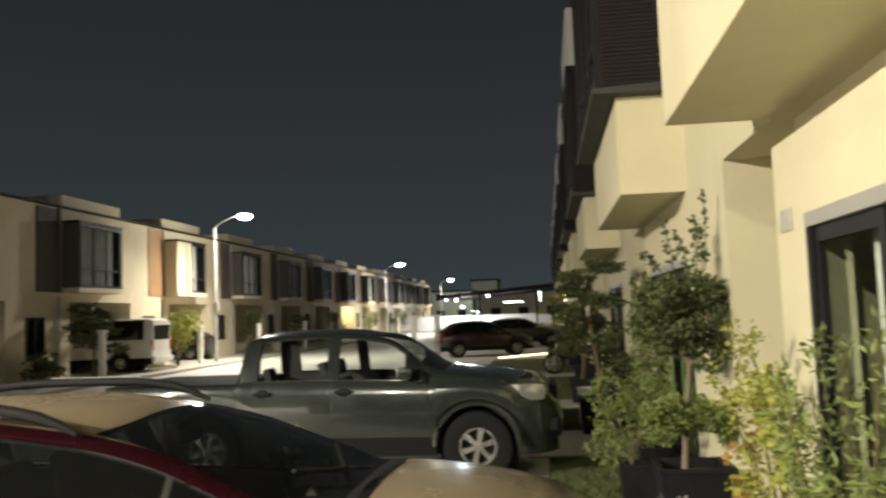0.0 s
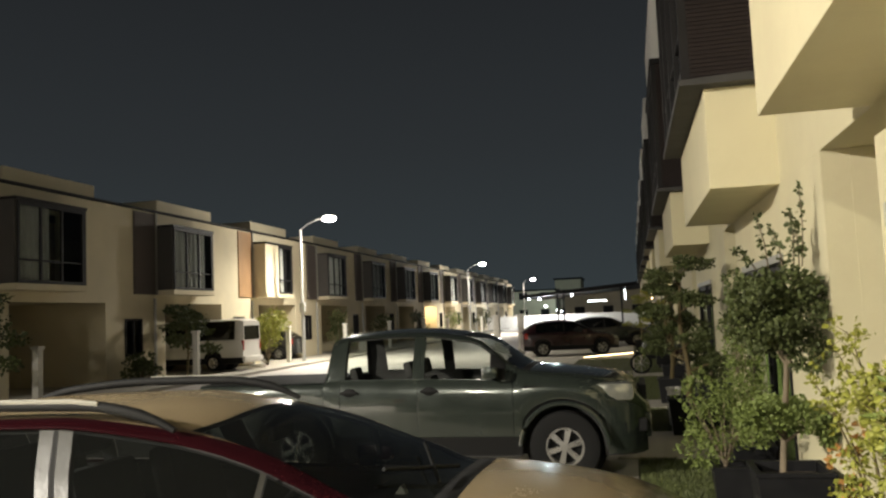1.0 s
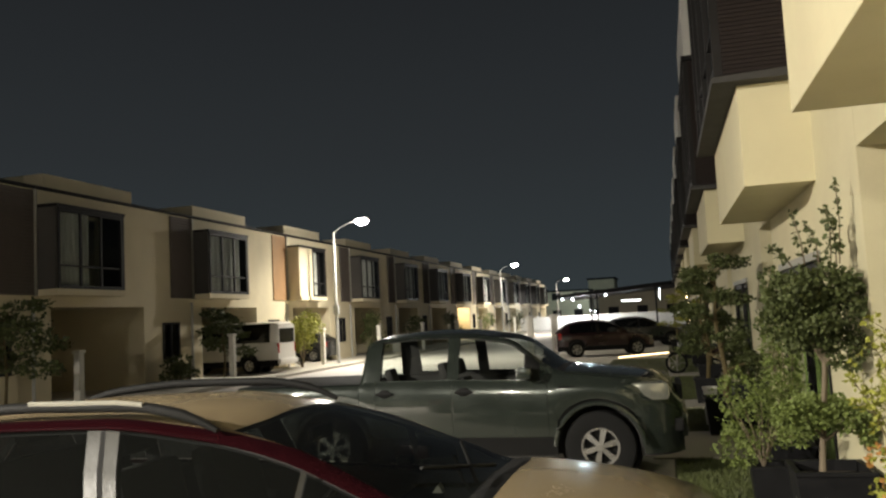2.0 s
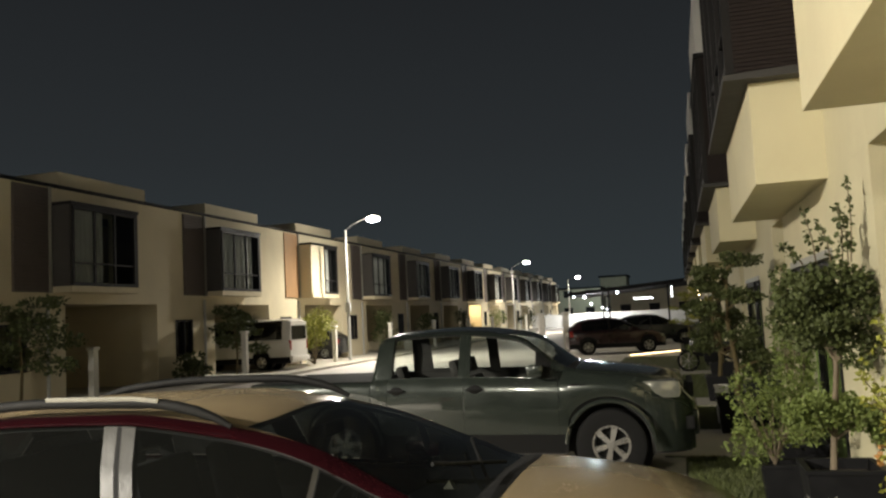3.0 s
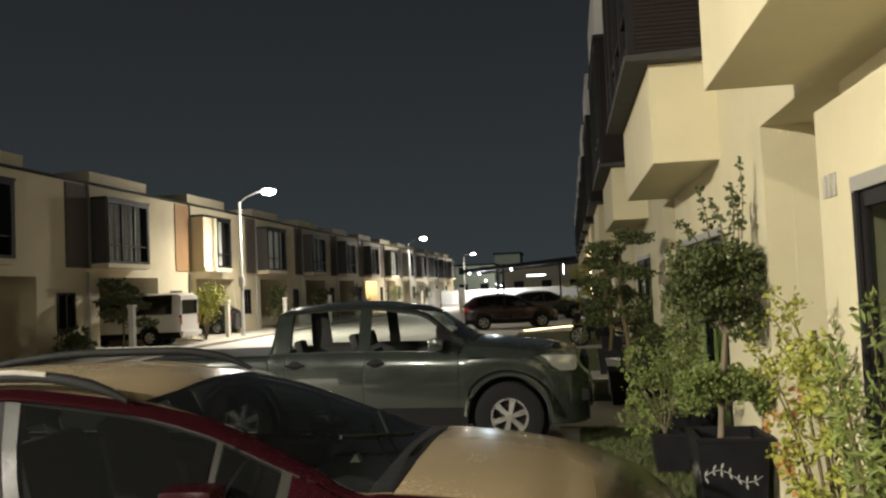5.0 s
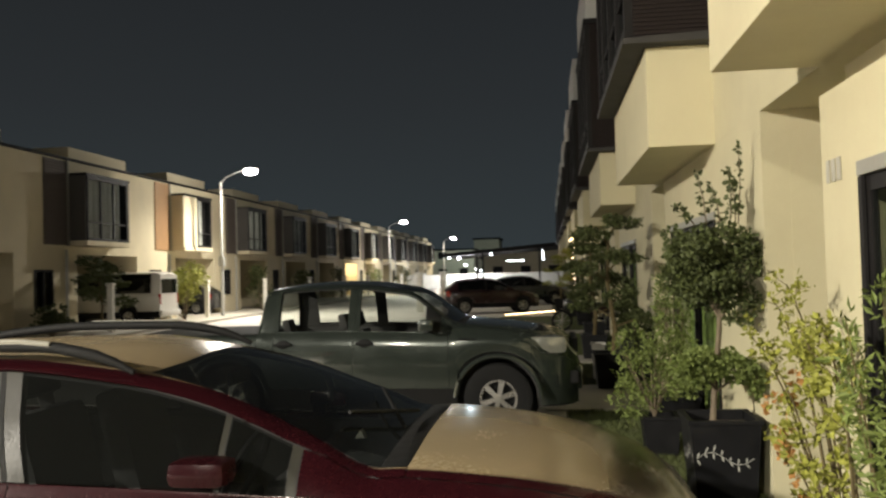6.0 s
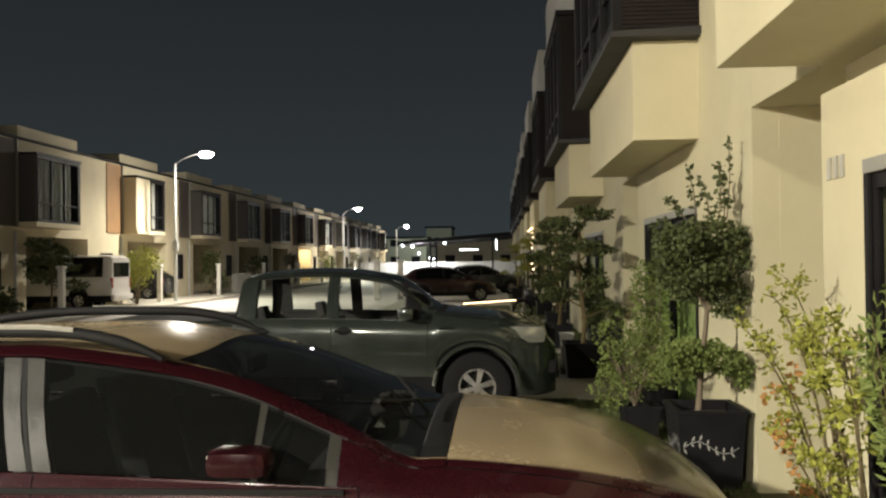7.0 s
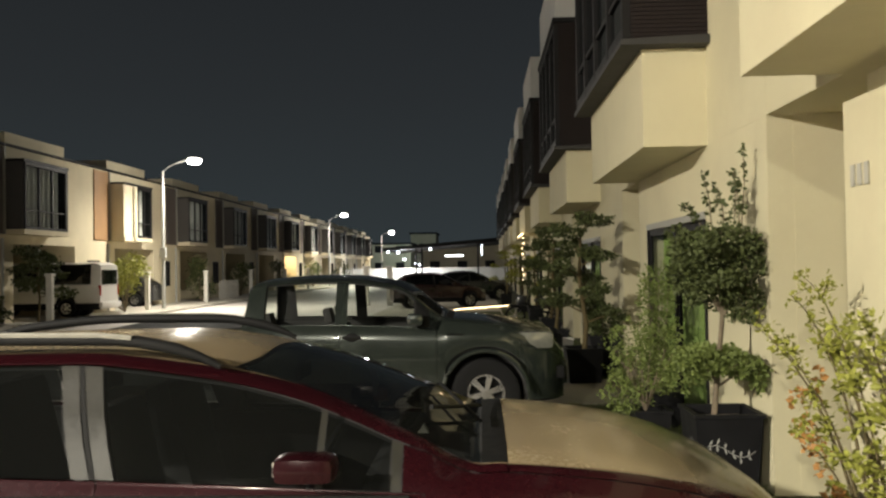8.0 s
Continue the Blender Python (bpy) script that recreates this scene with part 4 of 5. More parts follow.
VAN = dict(length=5.3, width=1.72, axles=(1.0, 4.0), arch=0.38, sill=0.3, wheel=0.33, paint=WHITE_PAINT, cuts=[0.35, 0.55, 1.05, 1.35, 1.45, 3.1, 3.18, 4.95],
           plan=[(0, 0.8), (0.15, 0.92), (0.5, 0.99), (1, 1), (4.9, 1), (5.22, 0.97), (5.3, 0.93)],
           roof_plan=[(0, 0.7), (0.3, 0.82), (1.05, 0.86), (4.9, 0.87), (5.3, 0.83)],
           belt=[(0, 0.8), (0.3, 1.1), (0.6, 1.2), (5.3, 1.2)],
           top=[(0, 0.86), (0.1, 1.02), (0.35, 1.16), (0.7, 1.62), (1.05, 1.95), (1.5, 2.07), (4.9, 2.08), (5.2, 2.05), (5.3, 1.98)], panel=van_panel)


def van():
    car = vehicle(VAN, "white_van", "white passenger van with dark windows backed out of a carport", "van", (-16.9, 31.6, 0.06), 180)
    part("rear_window", boxed(-5.318, -5.302, -0.66, 0.66, 1.22, 1.78, 0.005), VAN_GLASS, car)
    part("rear_bumper", boxed(-5.41, -5.27, -0.82, 0.82, 0.35, 0.56, 0.04), WHITE_PAINT, car, smooth=True)
    for sg in (1, -1):
        part("tail_light", boxed(-5.315, -5.23, sg * 0.7, sg * 0.8, 0.8, 1.2, 0.01), TAIL_LENS, car)
    return car


van()


# maroon hatchback and the dark cars further off
def small_panel(paint):
    def panel(u, j):
        if j == 0:
            return ("sill_trim", TRIM, True)
        if j <= 5:
            if u < 1.3:
                return ("front_fender", paint, True)
            if u < 2.35:
                return ("front_door", paint, True)
            if u < 3.2:
                return ("rear_door", paint, True)
            return ("quarter_panel", paint, True)
        if j <= 8:
            if u < 1.35:
                return ("front_fender", paint, True)
            if u > 3.5:
                return ("quarter_panel", paint, True)
            if 2.28 < u < 2.38:
                return ("door_pillar", TRIM, True)
            return ("side_window", VAN_GLASS, True)
        if j <= 10:
            return ("roof_side", paint, True)
        if u < 1.0:
            return ("hood", paint, False)
        if u < 1.95:
            return ("windscreen", VAN_GLASS, False)
        if u < 3.45:
            return ("roof", paint, False)
        return ("rear_window", VAN_GLASS, False) if u < 3.9 else ("tail_panel", paint, False)
    return panel


def hatchback(name, label, place, turn, paint):
    spec = dict(length=4.05, width=1.7, axles=(0.75, 3.25), arch=0.35, sill=0.26, wheel=0.31, paint=paint, rim=0.66,
                cuts=[1.0, 1.3, 1.35, 1.95, 2.28, 2.35, 2.38, 3.2, 3.45, 3.5, 3.9],
                plan=[(0, 0.68), (0.2, 0.88), (0.7, 0.98), (1.4, 1), (3.2, 1), (3.8, 0.93), (4.05, 0.82)],
                roof_plan=[(0, 0.6), (0.3, 0.75), (1.0, 0.84), (1.95, 0.7), (3.2, 0.69), (4.05, 0.7)],
                belt=[(0, 0.6), (0.3, 0.76), (1.0, 0.92), (3.2, 0.98), (4.05, 0.98)],
                top=[(0, 0.64), (0.1, 0.76), (0.4, 0.88), (1.0, 1.0), (1.5, 1.28), (1.95, 1.46), (2.4, 1.51), (3.0, 1.49), (3.45, 1.42), (3.9, 1.15), (4.05, 1.0)],
                panel=small_panel(paint))
    car = vehicle(spec, name, label, "car", place, turn)
    for sg in (1, -1):
        part("headlight", boxed(-0.4, -0.08, sg * 0.48, sg * 0.74, 0.62, 0.76, 0.04), HEADLAMP, car, smooth=True)
        part("tail_light", boxed(-4.0, -3.85, sg * 0.6, sg * 0.78, 0.75, 1.0, 0.03), TAIL_LENS, car)
    mirror_pair(car, -1.5, 0.78, 1.0, paint)
    return car


hatchback("maroon_car", "dark maroon hatchback parked nose to the house", (2.85, 36.7, 0), 13, DARK_RED)
hatchback("dark_car", "dark car parked beyond the maroon hatchback", (4.3, 44.0, 0), 13, DARK_PAINT)
hatchback("dark_car", "dark car standing in a carport across the road", (-17.1, 40.0, 0.06), 180, DARK_PAINT)


# ---- plants ----
def leaves(name, spots, count, size, mat, seed, parent=None, label="", limit=None, slim=0.45):
    """Many small folded leaves round the spots (centre, radii), denser towards the outside of each."""
    rnd = np.random.default_rng(seed)
    share = np.array([max(r[0] * r[1] + r[1] * r[2] + r[0] * r[2], 1e-4) for _, r in spots])
    pick = rnd.choice(len(spots), count, p=share / share.sum())
    c, r = np.array([s[0] for s in spots])[pick], np.array([s[1] for s in spots])[pick]
    d = rnd.normal(size=(count, 3))
    d /= np.linalg.norm(d, axis=1, keepdims=True)
    lump = 1 + 0.28 * np.sin(d[:, :1] * 7 + pick[:, None] * 1.7) * np.cos(d[:, 2:] * 6 + pick[:, None])
    p = c + d * r * lump * rnd.uniform(0.25, 1.0, (count, 1)) ** 0.45
    out = d * 0.8 + rnd.normal(size=(count, 3)) * 0.7 + np.array([0, 0, 0.2])
    out /= np.linalg.norm(out, axis=1, keepdims=True)
    across = np.cross(out, rnd.normal(size=(count, 3)))
    across /= np.linalg.norm(across, axis=1, keepdims=True)
    up = np.cross(across, out)
    s = size * rnd.uniform(0.6, 1.3, (count, 1))
    if limit is not None:
        keep = p[:, 0] < limit
        p, out, across, up, s = p[keep], out[keep], across[keep], up[keep], s[keep]
    n = len(p)
    quad = np.stack([p, p + out * s * 0.5 + across * s * slim + up * s * 0.12, p + out * s, p + out * s * 0.5 - across * s * slim + up * s * 0.12], 1).reshape(-1, 3)
    f = np.arange(n * 4).reshape(-1, 4)
    faces = np.concatenate([f[:, [0, 1, 2]], f[:, [0, 2, 3]]])
    me = bpy.data.meshes.new(name)
    me.from_pydata(quad.tolist(), [], faces.tolist())
    me.materials.append(mat)
    ob = new(name, me)
    if parent is not None:
        ob.parent = parent
        ob.matrix_parent_inverse = parent.matrix_basis.inverted()
    if label:
        ob["label"] = label
    return ob


def here(ob, parent):
    ob.parent = parent
    ob.matrix_parent_inverse = parent.matrix_basis.inverted()
    return ob


def planter(x, y, w, h, label, motif=False, mat=None, turn=0):
    """A square tapered planter with a rim and soil."""
    p = thing("planter", (x, y, 0.0), label, "planter", "planters by the wall", turn)
    bm = bmesh.new()
    a, b, t = w * 0.42, w * 0.5, 0.03
    rows = []
    for r, z in ((a, 0), (b, h), (b + 0.015, h), (b + 0.015, h + 0.03), (b - t, h + 0.03), (b - t, h - 0.06)):
        rows.append([bm.verts.new((sx * r, sy * r, z)) for sx, sy in ((-1, -1), (1, -1), (1, 1), (-1, 1))])
    for q, s in zip(rows, rows[1:]):
        for k in range(4):
            bm.faces.new((q[k], q[(k + 1) % 4], s[(k + 1) % 4], s[k]))
    bm.faces.new(rows[0])
    part("pot", bm, mat or POT_BLACK, p)
    part("soil", boxed(-b + t, b - t, -b + t, b - t, h - 0.075, h - 0.05), SOIL, p)
    if motif:
        rnd = random.Random(5)
        for face in (0, 1):
            bm = bmesh.new()

            def stroke(pts):
                co = []
                for px, pz in pts:
                    r = (a + (b - a) * pz / h) + 0.004
                    co.append((px, -r, pz) if face == 0 else (-r, px, pz))
                bm.faces.new([bm.verts.new(v) for v in co])
            stem = [(-0.22 + 0.06 * k, h * 0.56 + 0.05 * math.sin(k * 0.9)) for k in range(8)]
            for (u0, z0), (u1, z1) in zip(stem, stem[1:]):
                stroke([(u0, z0 - 0.003), (u1, z1 - 0.003), (u1, z1 + 0.003), (u0, z0 + 0.003)])
                for up in (1, -1):
                    ln, lean = rnd.uniform(0.035, 0.06) * up, rnd.uniform(0.005, 0.03)
                    stroke([(u0, z0), (u0 + lean * 0.5 + 0.009, z0 + ln * 0.5), (u0 + lean, z0 + ln), (u0 + lean * 0.5 - 0.007, z0 + ln * 0.6)])
            part("leaf_motif", bm, MOTIF, p, "white painted leaf spray")
    return p


# clipped tree in the black planter
planter(4.67, 7.0, 0.52, 0.58, "black square planter with a white painted leaf motif", True)
tree = thing("clipped_tree", (4.62, 7.0, 0.55), "clipped potted tree with dark leaf clouds and long upright shoots", "tree")
bm = tube(bmesh.new(), [(4.62, 7.0, 0.53), (4.65, 6.98, 0.9), (4.7, 7.0, 1.3), (4.72, 7.0, 1.75), (4.7, 7.0, 2.05)], [0.026, 0.023, 0.02, 0.016, 0.01], 8)
here(part("trunk", bm, BARK, smooth=True), tree)
for tip in ((4.45, 6.85, 1.95), (4.85, 6.95, 1.95), (4.5, 6.9, 1.6), (4.85, 6.9, 1.55), (4.6, 7.3, 1.9)):
    here(part("limb", tube(bmesh.new(), [(4.71, 7.0, 1.35), ((4.71 + tip[0]) / 2, 6.97, (1.5 + tip[2]) / 2), tip], [0.014, 0.011, 0.006], 6), BARK), tree)
for tip in ((4.5, 6.8, 1.0), (4.85, 6.85, 0.98), (4.62, 7.2, 1.0)):
    here(part("limb", tube(bmesh.new(), [(4.66, 6.98, 0.8), tip], [0.012, 0.006], 6), BARK), tree)
CROWN = [((4.52, 6.95, 1.9), (0.24, 0.28, 0.17)), ((4.76, 6.95, 1.95), (0.22, 0.28, 0.17)), ((4.84, 6.9, 1.8), (0.16, 0.22, 0.2)),
         ((4.46, 6.9, 1.68), (0.2, 0.22, 0.17)), ((4.84, 6.9, 1.47), (0.14, 0.2, 0.17)), ((4.62, 7.1, 1.75), (0.2, 0.25, 0.2)),
         ((4.68, 6.85, 1.58), (0.13, 0.16, 0.1))]
rnd = random.Random(19)
for _ in range(16):
    a, z = rnd.uniform(0, math.tau), rnd.uniform(1.4, 2.05)
    CROWN.append(((4.62 + 0.3 * math.cos(a), 6.95 + 0.32 * math.sin(a), z), (0.08, 0.08, 0.06)))
leaves("crown", CROWN, 7600, 0.034, LEAF_DARK, 3, tree, limit=4.985)
LOWER = [((4.5, 6.85, 1.0), (0.22, 0.22, 0.11)), ((4.8, 6.85, 0.98), (0.17, 0.2, 0.1)), ((4.62, 7.15, 1.02), (0.25, 0.2, 0.1)), ((4.92, 6.8, 0.88), (0.06, 0.1, 0.1))]
leaves("lower_crown", LOWER, 4200, 0.03, LEAF_MID, 4, tree, limit=4.985)
SHOOTS = [((4.62, 6.95, 2.1), (4.55, 6.9, 2.5)), ((4.72, 6.95, 2.1), (4.67, 6.95, 2.4)), ((4.8, 6.95, 2.1), (4.79, 6.9, 2.52)),
          ((4.86, 6.95, 2.1), (4.87, 6.9, 2.7)), ((4.52, 6.9, 2.1), (4.38, 6.85, 2.25)), ((4.84, 6.95, 2.1), (4.83, 7.0, 2.45))]
for a, b in SHOOTS:
    here(part("shoot", tube(bmesh.new(), [a, (Vector(a) + Vector(b)) / 2 + Vector((0.015, 0, 0)), b], [0.006, 0.005, 0.003], 5), BARK), tree)
spots = []
for a, b in SHOOTS:
    for k in range(7):
        q = Vector(a).lerp(Vector(b), 0.2 + 0.8 * k / 6)
        spots.append((tuple(q), (0.022, 0.022, 0.022)))
leaves("shoot_leaves", spots, 260, 0.042, LEAF_DARK, 8, tree)

# feathery light shrub by the pier
shrub = thing("light_shrub", (4.72, 4.3, 0.0), "loose yellow-green shrub with thin stems growing against the wall", "shrub")
rnd = random.Random(12)
spots, dry = [], []
TIPS = [(4.75, 5.3, 1.66), (4.72, 5.55, 1.58), (4.74, 5.95, 1.26), (4.7, 6.2, 1.34), (4.7, 4.9, 1.42), (4.68, 4.5, 1.5), (4.62, 4.15, 1.34),
        (4.78, 5.15, 1.3), (4.7, 5.45, 0.75), (4.6, 4.4, 0.8)]
for k, tip in enumerate(TIPS):
    base = Vector((4.72 + rnd.uniform(-0.05, 0.05), 4.3 + rnd.uniform(-0.1, 0.1), 0))
    tip = Vector(tip)
    bend = Vector((4.72, base.y * 0.75 + tip.y * 0.25, tip.z * 0.85))
    curve = [(base * (1 - g) + bend * g) * (1 - g) + (bend * (1 - g) + tip * g) * g for g in [n / 8 for n in range(9)]]
    bm = bmesh.new()
    tube(bm, curve, [0.012 - 0.0012 * n for n in range(9)], 6)
    for q in range(11):
        f = 3.4 + 4.5 * q / 10
        p = curve[int(f)].lerp(curve[int(f) + 1], f % 1)
        tw = p + Vector((rnd.uniform(-0.12, 0.08), rnd.uniform(-0.17, 0.17), rnd.uniform(-0.03, 0.12)))
        tube(bm, [p, tw], [0.0025, 0.0012], 4, cap=False)
        for g in (0.4, 0.7, 1.0):
            spots.append((tuple(p.lerp(tw, g)), (0.035, 0.04, 0.025)))
        if k in (2, 8) and rnd.random() < 0.4:
            dry.append((tuple(tw), (0.03, 0.04, 0.07)))
    here(part("stem", bm, TWIG), shrub)
leaves("foliage", spots, 1650, 0.045, LEAF_LIGHT, 21, shrub, limit=4.985, slim=0.3)
leaves("dry_leaves", dry, 160, 0.045, LEAF_DRY, 22, shrub, "withered orange leaves", limit=4.985)

# thin-leaved plant before the near door
reed = thing("potted_plant", (4.66, 3.5, 0.0), "tall thin-leaved green plant before a dark glass door", "plant")
rnd = random.Random(77)
spots = []
for k in range(16):
    a = k * 2.4
    top = Vector((4.66 + 0.24 * math.cos(a) * rnd.uniform(0.4, 1), 3.5 + 0.42 * math.sin(a) * rnd.uniform(0.4, 1), rnd.uniform(1.1, 1.75)))
    base = Vector((4.66 + 0.05 * math.cos(a), 3.5 + 0.05 * math.sin(a), 0.3))
    mid = base.lerp(top, 0.55) + Vector((0, 0, 0.12))
    here(part("stem", tube(bmesh.new(), [base, mid, top], [0.006, 0.004, 0.002], 5), TWIG), reed)
    for q in range(9):
        f = 0.3 + 0.7 * q / 8
        p = base.lerp(mid, f * 2) if f < 0.5 else mid.lerp(top, f * 2 - 1)
        spots.append((tuple(p), (0.05, 0.06, 0.05)))
leaves("foliage", spots, 1500, 0.055, LEAF_MID, 78, reed, limit=4.97, slim=0.16)
planter(4.66, 3.5, 0.36, 0.34, "small black planter before the near door")

# bushes between the planter and the sliding door
bush = thing("bush", (4.32, 8.35, 0), "loose dark-green bush spilling over its black planter", "shrub")
spots = [((4.3, 8.35, 0.75), (0.32, 0.4, 0.28)), ((4.15, 8.2, 1.05), (0.22, 0.25, 0.2)), ((4.5, 8.4, 0.95), (0.25, 0.3, 0.25)), ((4.15, 8.5, 0.5), (0.2, 0.3, 0.2)), ((4.6, 7.9, 0.8), (0.2, 0.2, 0.2))]
leaves("foliage", spots, 3000, 0.038, LEAF_MID, 31, bush, limit=4.98, slim=0.3)
bm = bmesh.new()
for k in range(12):
    a = k * 0.52
    tube(bm, [(4.34, 8.35, 0.36), (4.34 + 0.15 * math.cos(a), 8.35 + 0.15 * math.sin(a), 0.7), (4.34 + 0.3 * math.cos(a), 8.35 + 0.33 * math.sin(a), 0.98)], [0.009, 0.006, 0.003], 5)
here(part("branchwork", bm, BARK), bush)
planter(4.4, 8.45, 0.34, 0.34, "black square planter under a loose bush")
fern = thing("tall_fern", (4.75, 9.5, 0), "tall fresh-green leafy plant before the glass door", "plant")
spots = [((4.72, 9.5, 0.5 + 0.16 * k), (0.2, 0.3, 0.14)) for k in range(8)]
leaves("foliage", spots, 2600, 0.05, LEAF_MID, 37, fern, limit=4.96, slim=0.22)
bm = bmesh.new()
for k in range(7):
    a = k * 0.9
    tube(bm, [(4.72, 9.5, 0.3), (4.72 + 0.08 * math.cos(a), 9.5 + 0.1 * math.sin(a), 1.0), (4.72 + 0.14 * math.cos(a), 9.5 + 0.2 * math.sin(a), 1.6)], [0.01, 0.007, 0.003], 5)
here(part("branchwork", bm, BARK), fern)
planter(4.72, 9.5, 0.42, 0.36, "small black planter before the glass door")


def cloud_tree(x, y, tall, pads, seed, wide=0.5, mat=LEAF_DARK, count=480, foot=0.3, pad=1.0, leaf=0.046,
               label="dark potted tree clipped into separate leaf pads", group="clipped trees along the row"):
    """A pot tree clipped into separate leaf pads on bent limbs."""
    rnd = random.Random(seed)
    t = thing("cloud_tree", (x, y, foot), label, "tree", group)
    bm = tube(bmesh.new(), [(x, y, foot), (x + 0.05, y, tall * 0.35), (x - 0.04, y + 0.03, tall * 0.65), (x, y, tall * 0.95)], [0.045, 0.038, 0.028, 0.014], 8)
    here(part("trunk", bm, TWIG, smooth=True), t)
    bm, spots = bmesh.new(), []
    for k in range(pads):
        a, z = k * 2.4 + rnd.uniform(-0.4, 0.4), tall * (0.42 + 0.58 * k / max(pads - 1, 1))
        r = wide * (0.95 - 0.55 * k / pads)
        c = Vector((x + r * math.cos(a), y + r * math.sin(a), z))
        tube(bm, [(x, y, z - 0.15), (Vector((x, y, z - 0.1)) + c) / 2, c], [0.016, 0.012, 0.006], 5)
        s = pad * rnd.uniform(0.85, 1.15)
        spots.append((tuple(c), (0.25 * s, 0.25 * s, 0.065 * s)))
        spots.append(((c.x + pad * rnd.uniform(-0.15, 0.15), c.y + pad * rnd.uniform(-0.15, 0.15), c.z + 0.07), (0.15 * s, 0.15 * s, 0.06 * s)))
    here(part("branchwork", bm, TWIG), t)
    leaves("crown", spots, count * pads, leaf, mat, seed, t, limit=4.97)
    return t


planter(4.3, 12.9, 0.55, 0.5, "black square planter with a pale edge")
cloud_tree(4.3, 12.9, 2.45, 9, 41, 0.55)
planter(4.72, 13.6, 0.5, 0.62, "tall black planter against the wall")
planter(4.15, 13.9, 0.2, 0.55, "slim white pot between black planters", mat=POT_WHITE)
b2 = thing("bush", (4.72, 13.6, 0), "dark low bush in a black planter", "shrub")
leaves("foliage", [((4.7, 13.55, 0.85), (0.3, 0.35, 0.22)), ((4.6, 13.7, 1.1), (0.2, 0.2, 0.2))], 1500, 0.05, LEAF_DARK, 43, b2, limit=4.97)
here(part("branchwork", tube(bmesh.new(), [(4.72, 13.6, 0.56), (4.7, 13.6, 1.0)], [0.02, 0.01], 6), BARK), b2)
planter(4.25, 17.0, 0.5, 0.45, "black planter under a clipped tree")
cloud_tree(4.25, 17.0, 2.4, 8, 44, 0.55)
planter(4.45, 20.6, 0.5, 0.45, "black planter under a clipped tree")
cloud_tree(4.45, 20.6, 2.2, 7, 45, 0.5, count=450)
planter(4.5, 26.8, 0.5, 0.45, "black planter under a clipped tree")
cloud_tree(4.5, 26.8, 2.3, 7, 46, 0.5, count=350)
# paler leaves on the next two trees: string-light glow put into their colour
planter(4.3, 31.5, 0.5, 0.45, "black planter under a leafy tree")
cloud_tree(4.3, 31.5, 2.4, 8, 47, 0.6, LEAF_LIGHT, 300)
planter(3.9, 37.5, 0.5, 0.45, "black planter under a leafy tree")
cloud_tree(3.9, 37.5, 2.3, 8, 48, 0.7, LEAF_LIGHT, 260)

# plants across the road
def verge_bush(x, y, r, h, mat, seed, n=900, label="dark rounded bush on the verge across the road"):
    b = thing("bush", (x, y, 0.06), label, "shrub", "bushes across the road")
    rnd = random.Random(seed)
    spots = [((x + rnd.uniform(-r, r) * 0.6, y + rnd.uniform(-r, r) * 0.6, 0.15 + h * rnd.uniform(0.2, 0.85)), (r * 0.45, r * 0.45, h * 0.2)) for _ in range(9)]
    leaves("foliage", spots, n, 0.14, mat, seed, b, slim=0.3)
    bm = bmesh.new()
    for s in spots:
        tube(bm, [(x, y, 0.05), ((x + s[0][0]) / 2, (y + s[0][1]) / 2, s[0][2] * 0.6), s[0]], [0.03, 0.02, 0.01], 5)
    here(part("branchwork", bm, BARK), b)
    return b


cloud_tree(-12.55, 28.2, 2.5, 8, 61, 0.8, LEAF_DARK, 260, 0.05, 2.1, 0.11,
           "dark tree clipped into flat leaf pads on the verge", "clipped trees across the road")
verge_bush(-12.6, 25.3, 0.6, 0.9, LEAF_DARK, 62, 700)
cloud_tree(-12.3, 17.3, 2.7, 9, 63, 1.0, LEAF_DARK, 260, 0.05, 2.6, 0.11,
           "dark tree clipped into flat leaf pads on the verge", "clipped trees across the road")
verge_bush(-12.3, 34.6, 1.2, 2.3, LEAF_LIGHT, 64, 2600, "bright green bush beside the white van")
verge_bush(-12.4, 44.5, 0.9, 2.4, LEAF_DARK, 65, 1300)
verge_bush(-12.6, 52.5, 0.9, 2.0, LEAF_DARK, 66, 900)
verge_bush(-12.5, 63.0, 1.0, 2.2, LEAF_DARK, 67, 900)
verge_bush(-12.5, 75.0, 1.0, 2.4, LEAF_MID, 68, 900)
verge_bush(-12.5, 90.0, 1.2, 2.4, LEAF_DARK, 69, 900)

# ---- wall plaque ----
plate = thing("wall_plaque", (4.998, 5.17, 2.3), "three small raised metal bars on the cream wall", "sign")
for k in range(3):
    part("bar", boxed(-0.01, 0.0, -0.026 - 0.088 * (k - 1), 0.026 - 0.088 * (k - 1), -0.065, 0.065, 0.003), PLAQUE_METAL, plate)

# ---- white fence across the road ----
fence = thing("fence", (-12.2, 48.8, 0.06), "low white picket fence before a carport", "fence")
for k in range(15):
    part("picket", boxed(-0.02, 0.02, -1.75 + k * 0.25 - 0.05, -1.75 + k * 0.25 + 0.05, 0.0, 1.05 + 0.04 * (k % 2), 0.008), POST_PAINT, fence)
for z in (0.3, 0.8):
    part("rail", boxed(-0.06, -0.021, -1.85, 1.85, z, z + 0.07, 0.008), POST_PAINT, fence)
screen = thing("slatted_screen", (-15.2, 71.8, 0.06), "pale slatted screen lit by a warm carport lamp", "screen")
for k in range(7):
    part("slat", boxed(-0.02, 0.02, -1.7, 1.7, 0.35 + k * 0.34, 0.57 + k * 0.34, 0.008), POST_PAINT, screen)
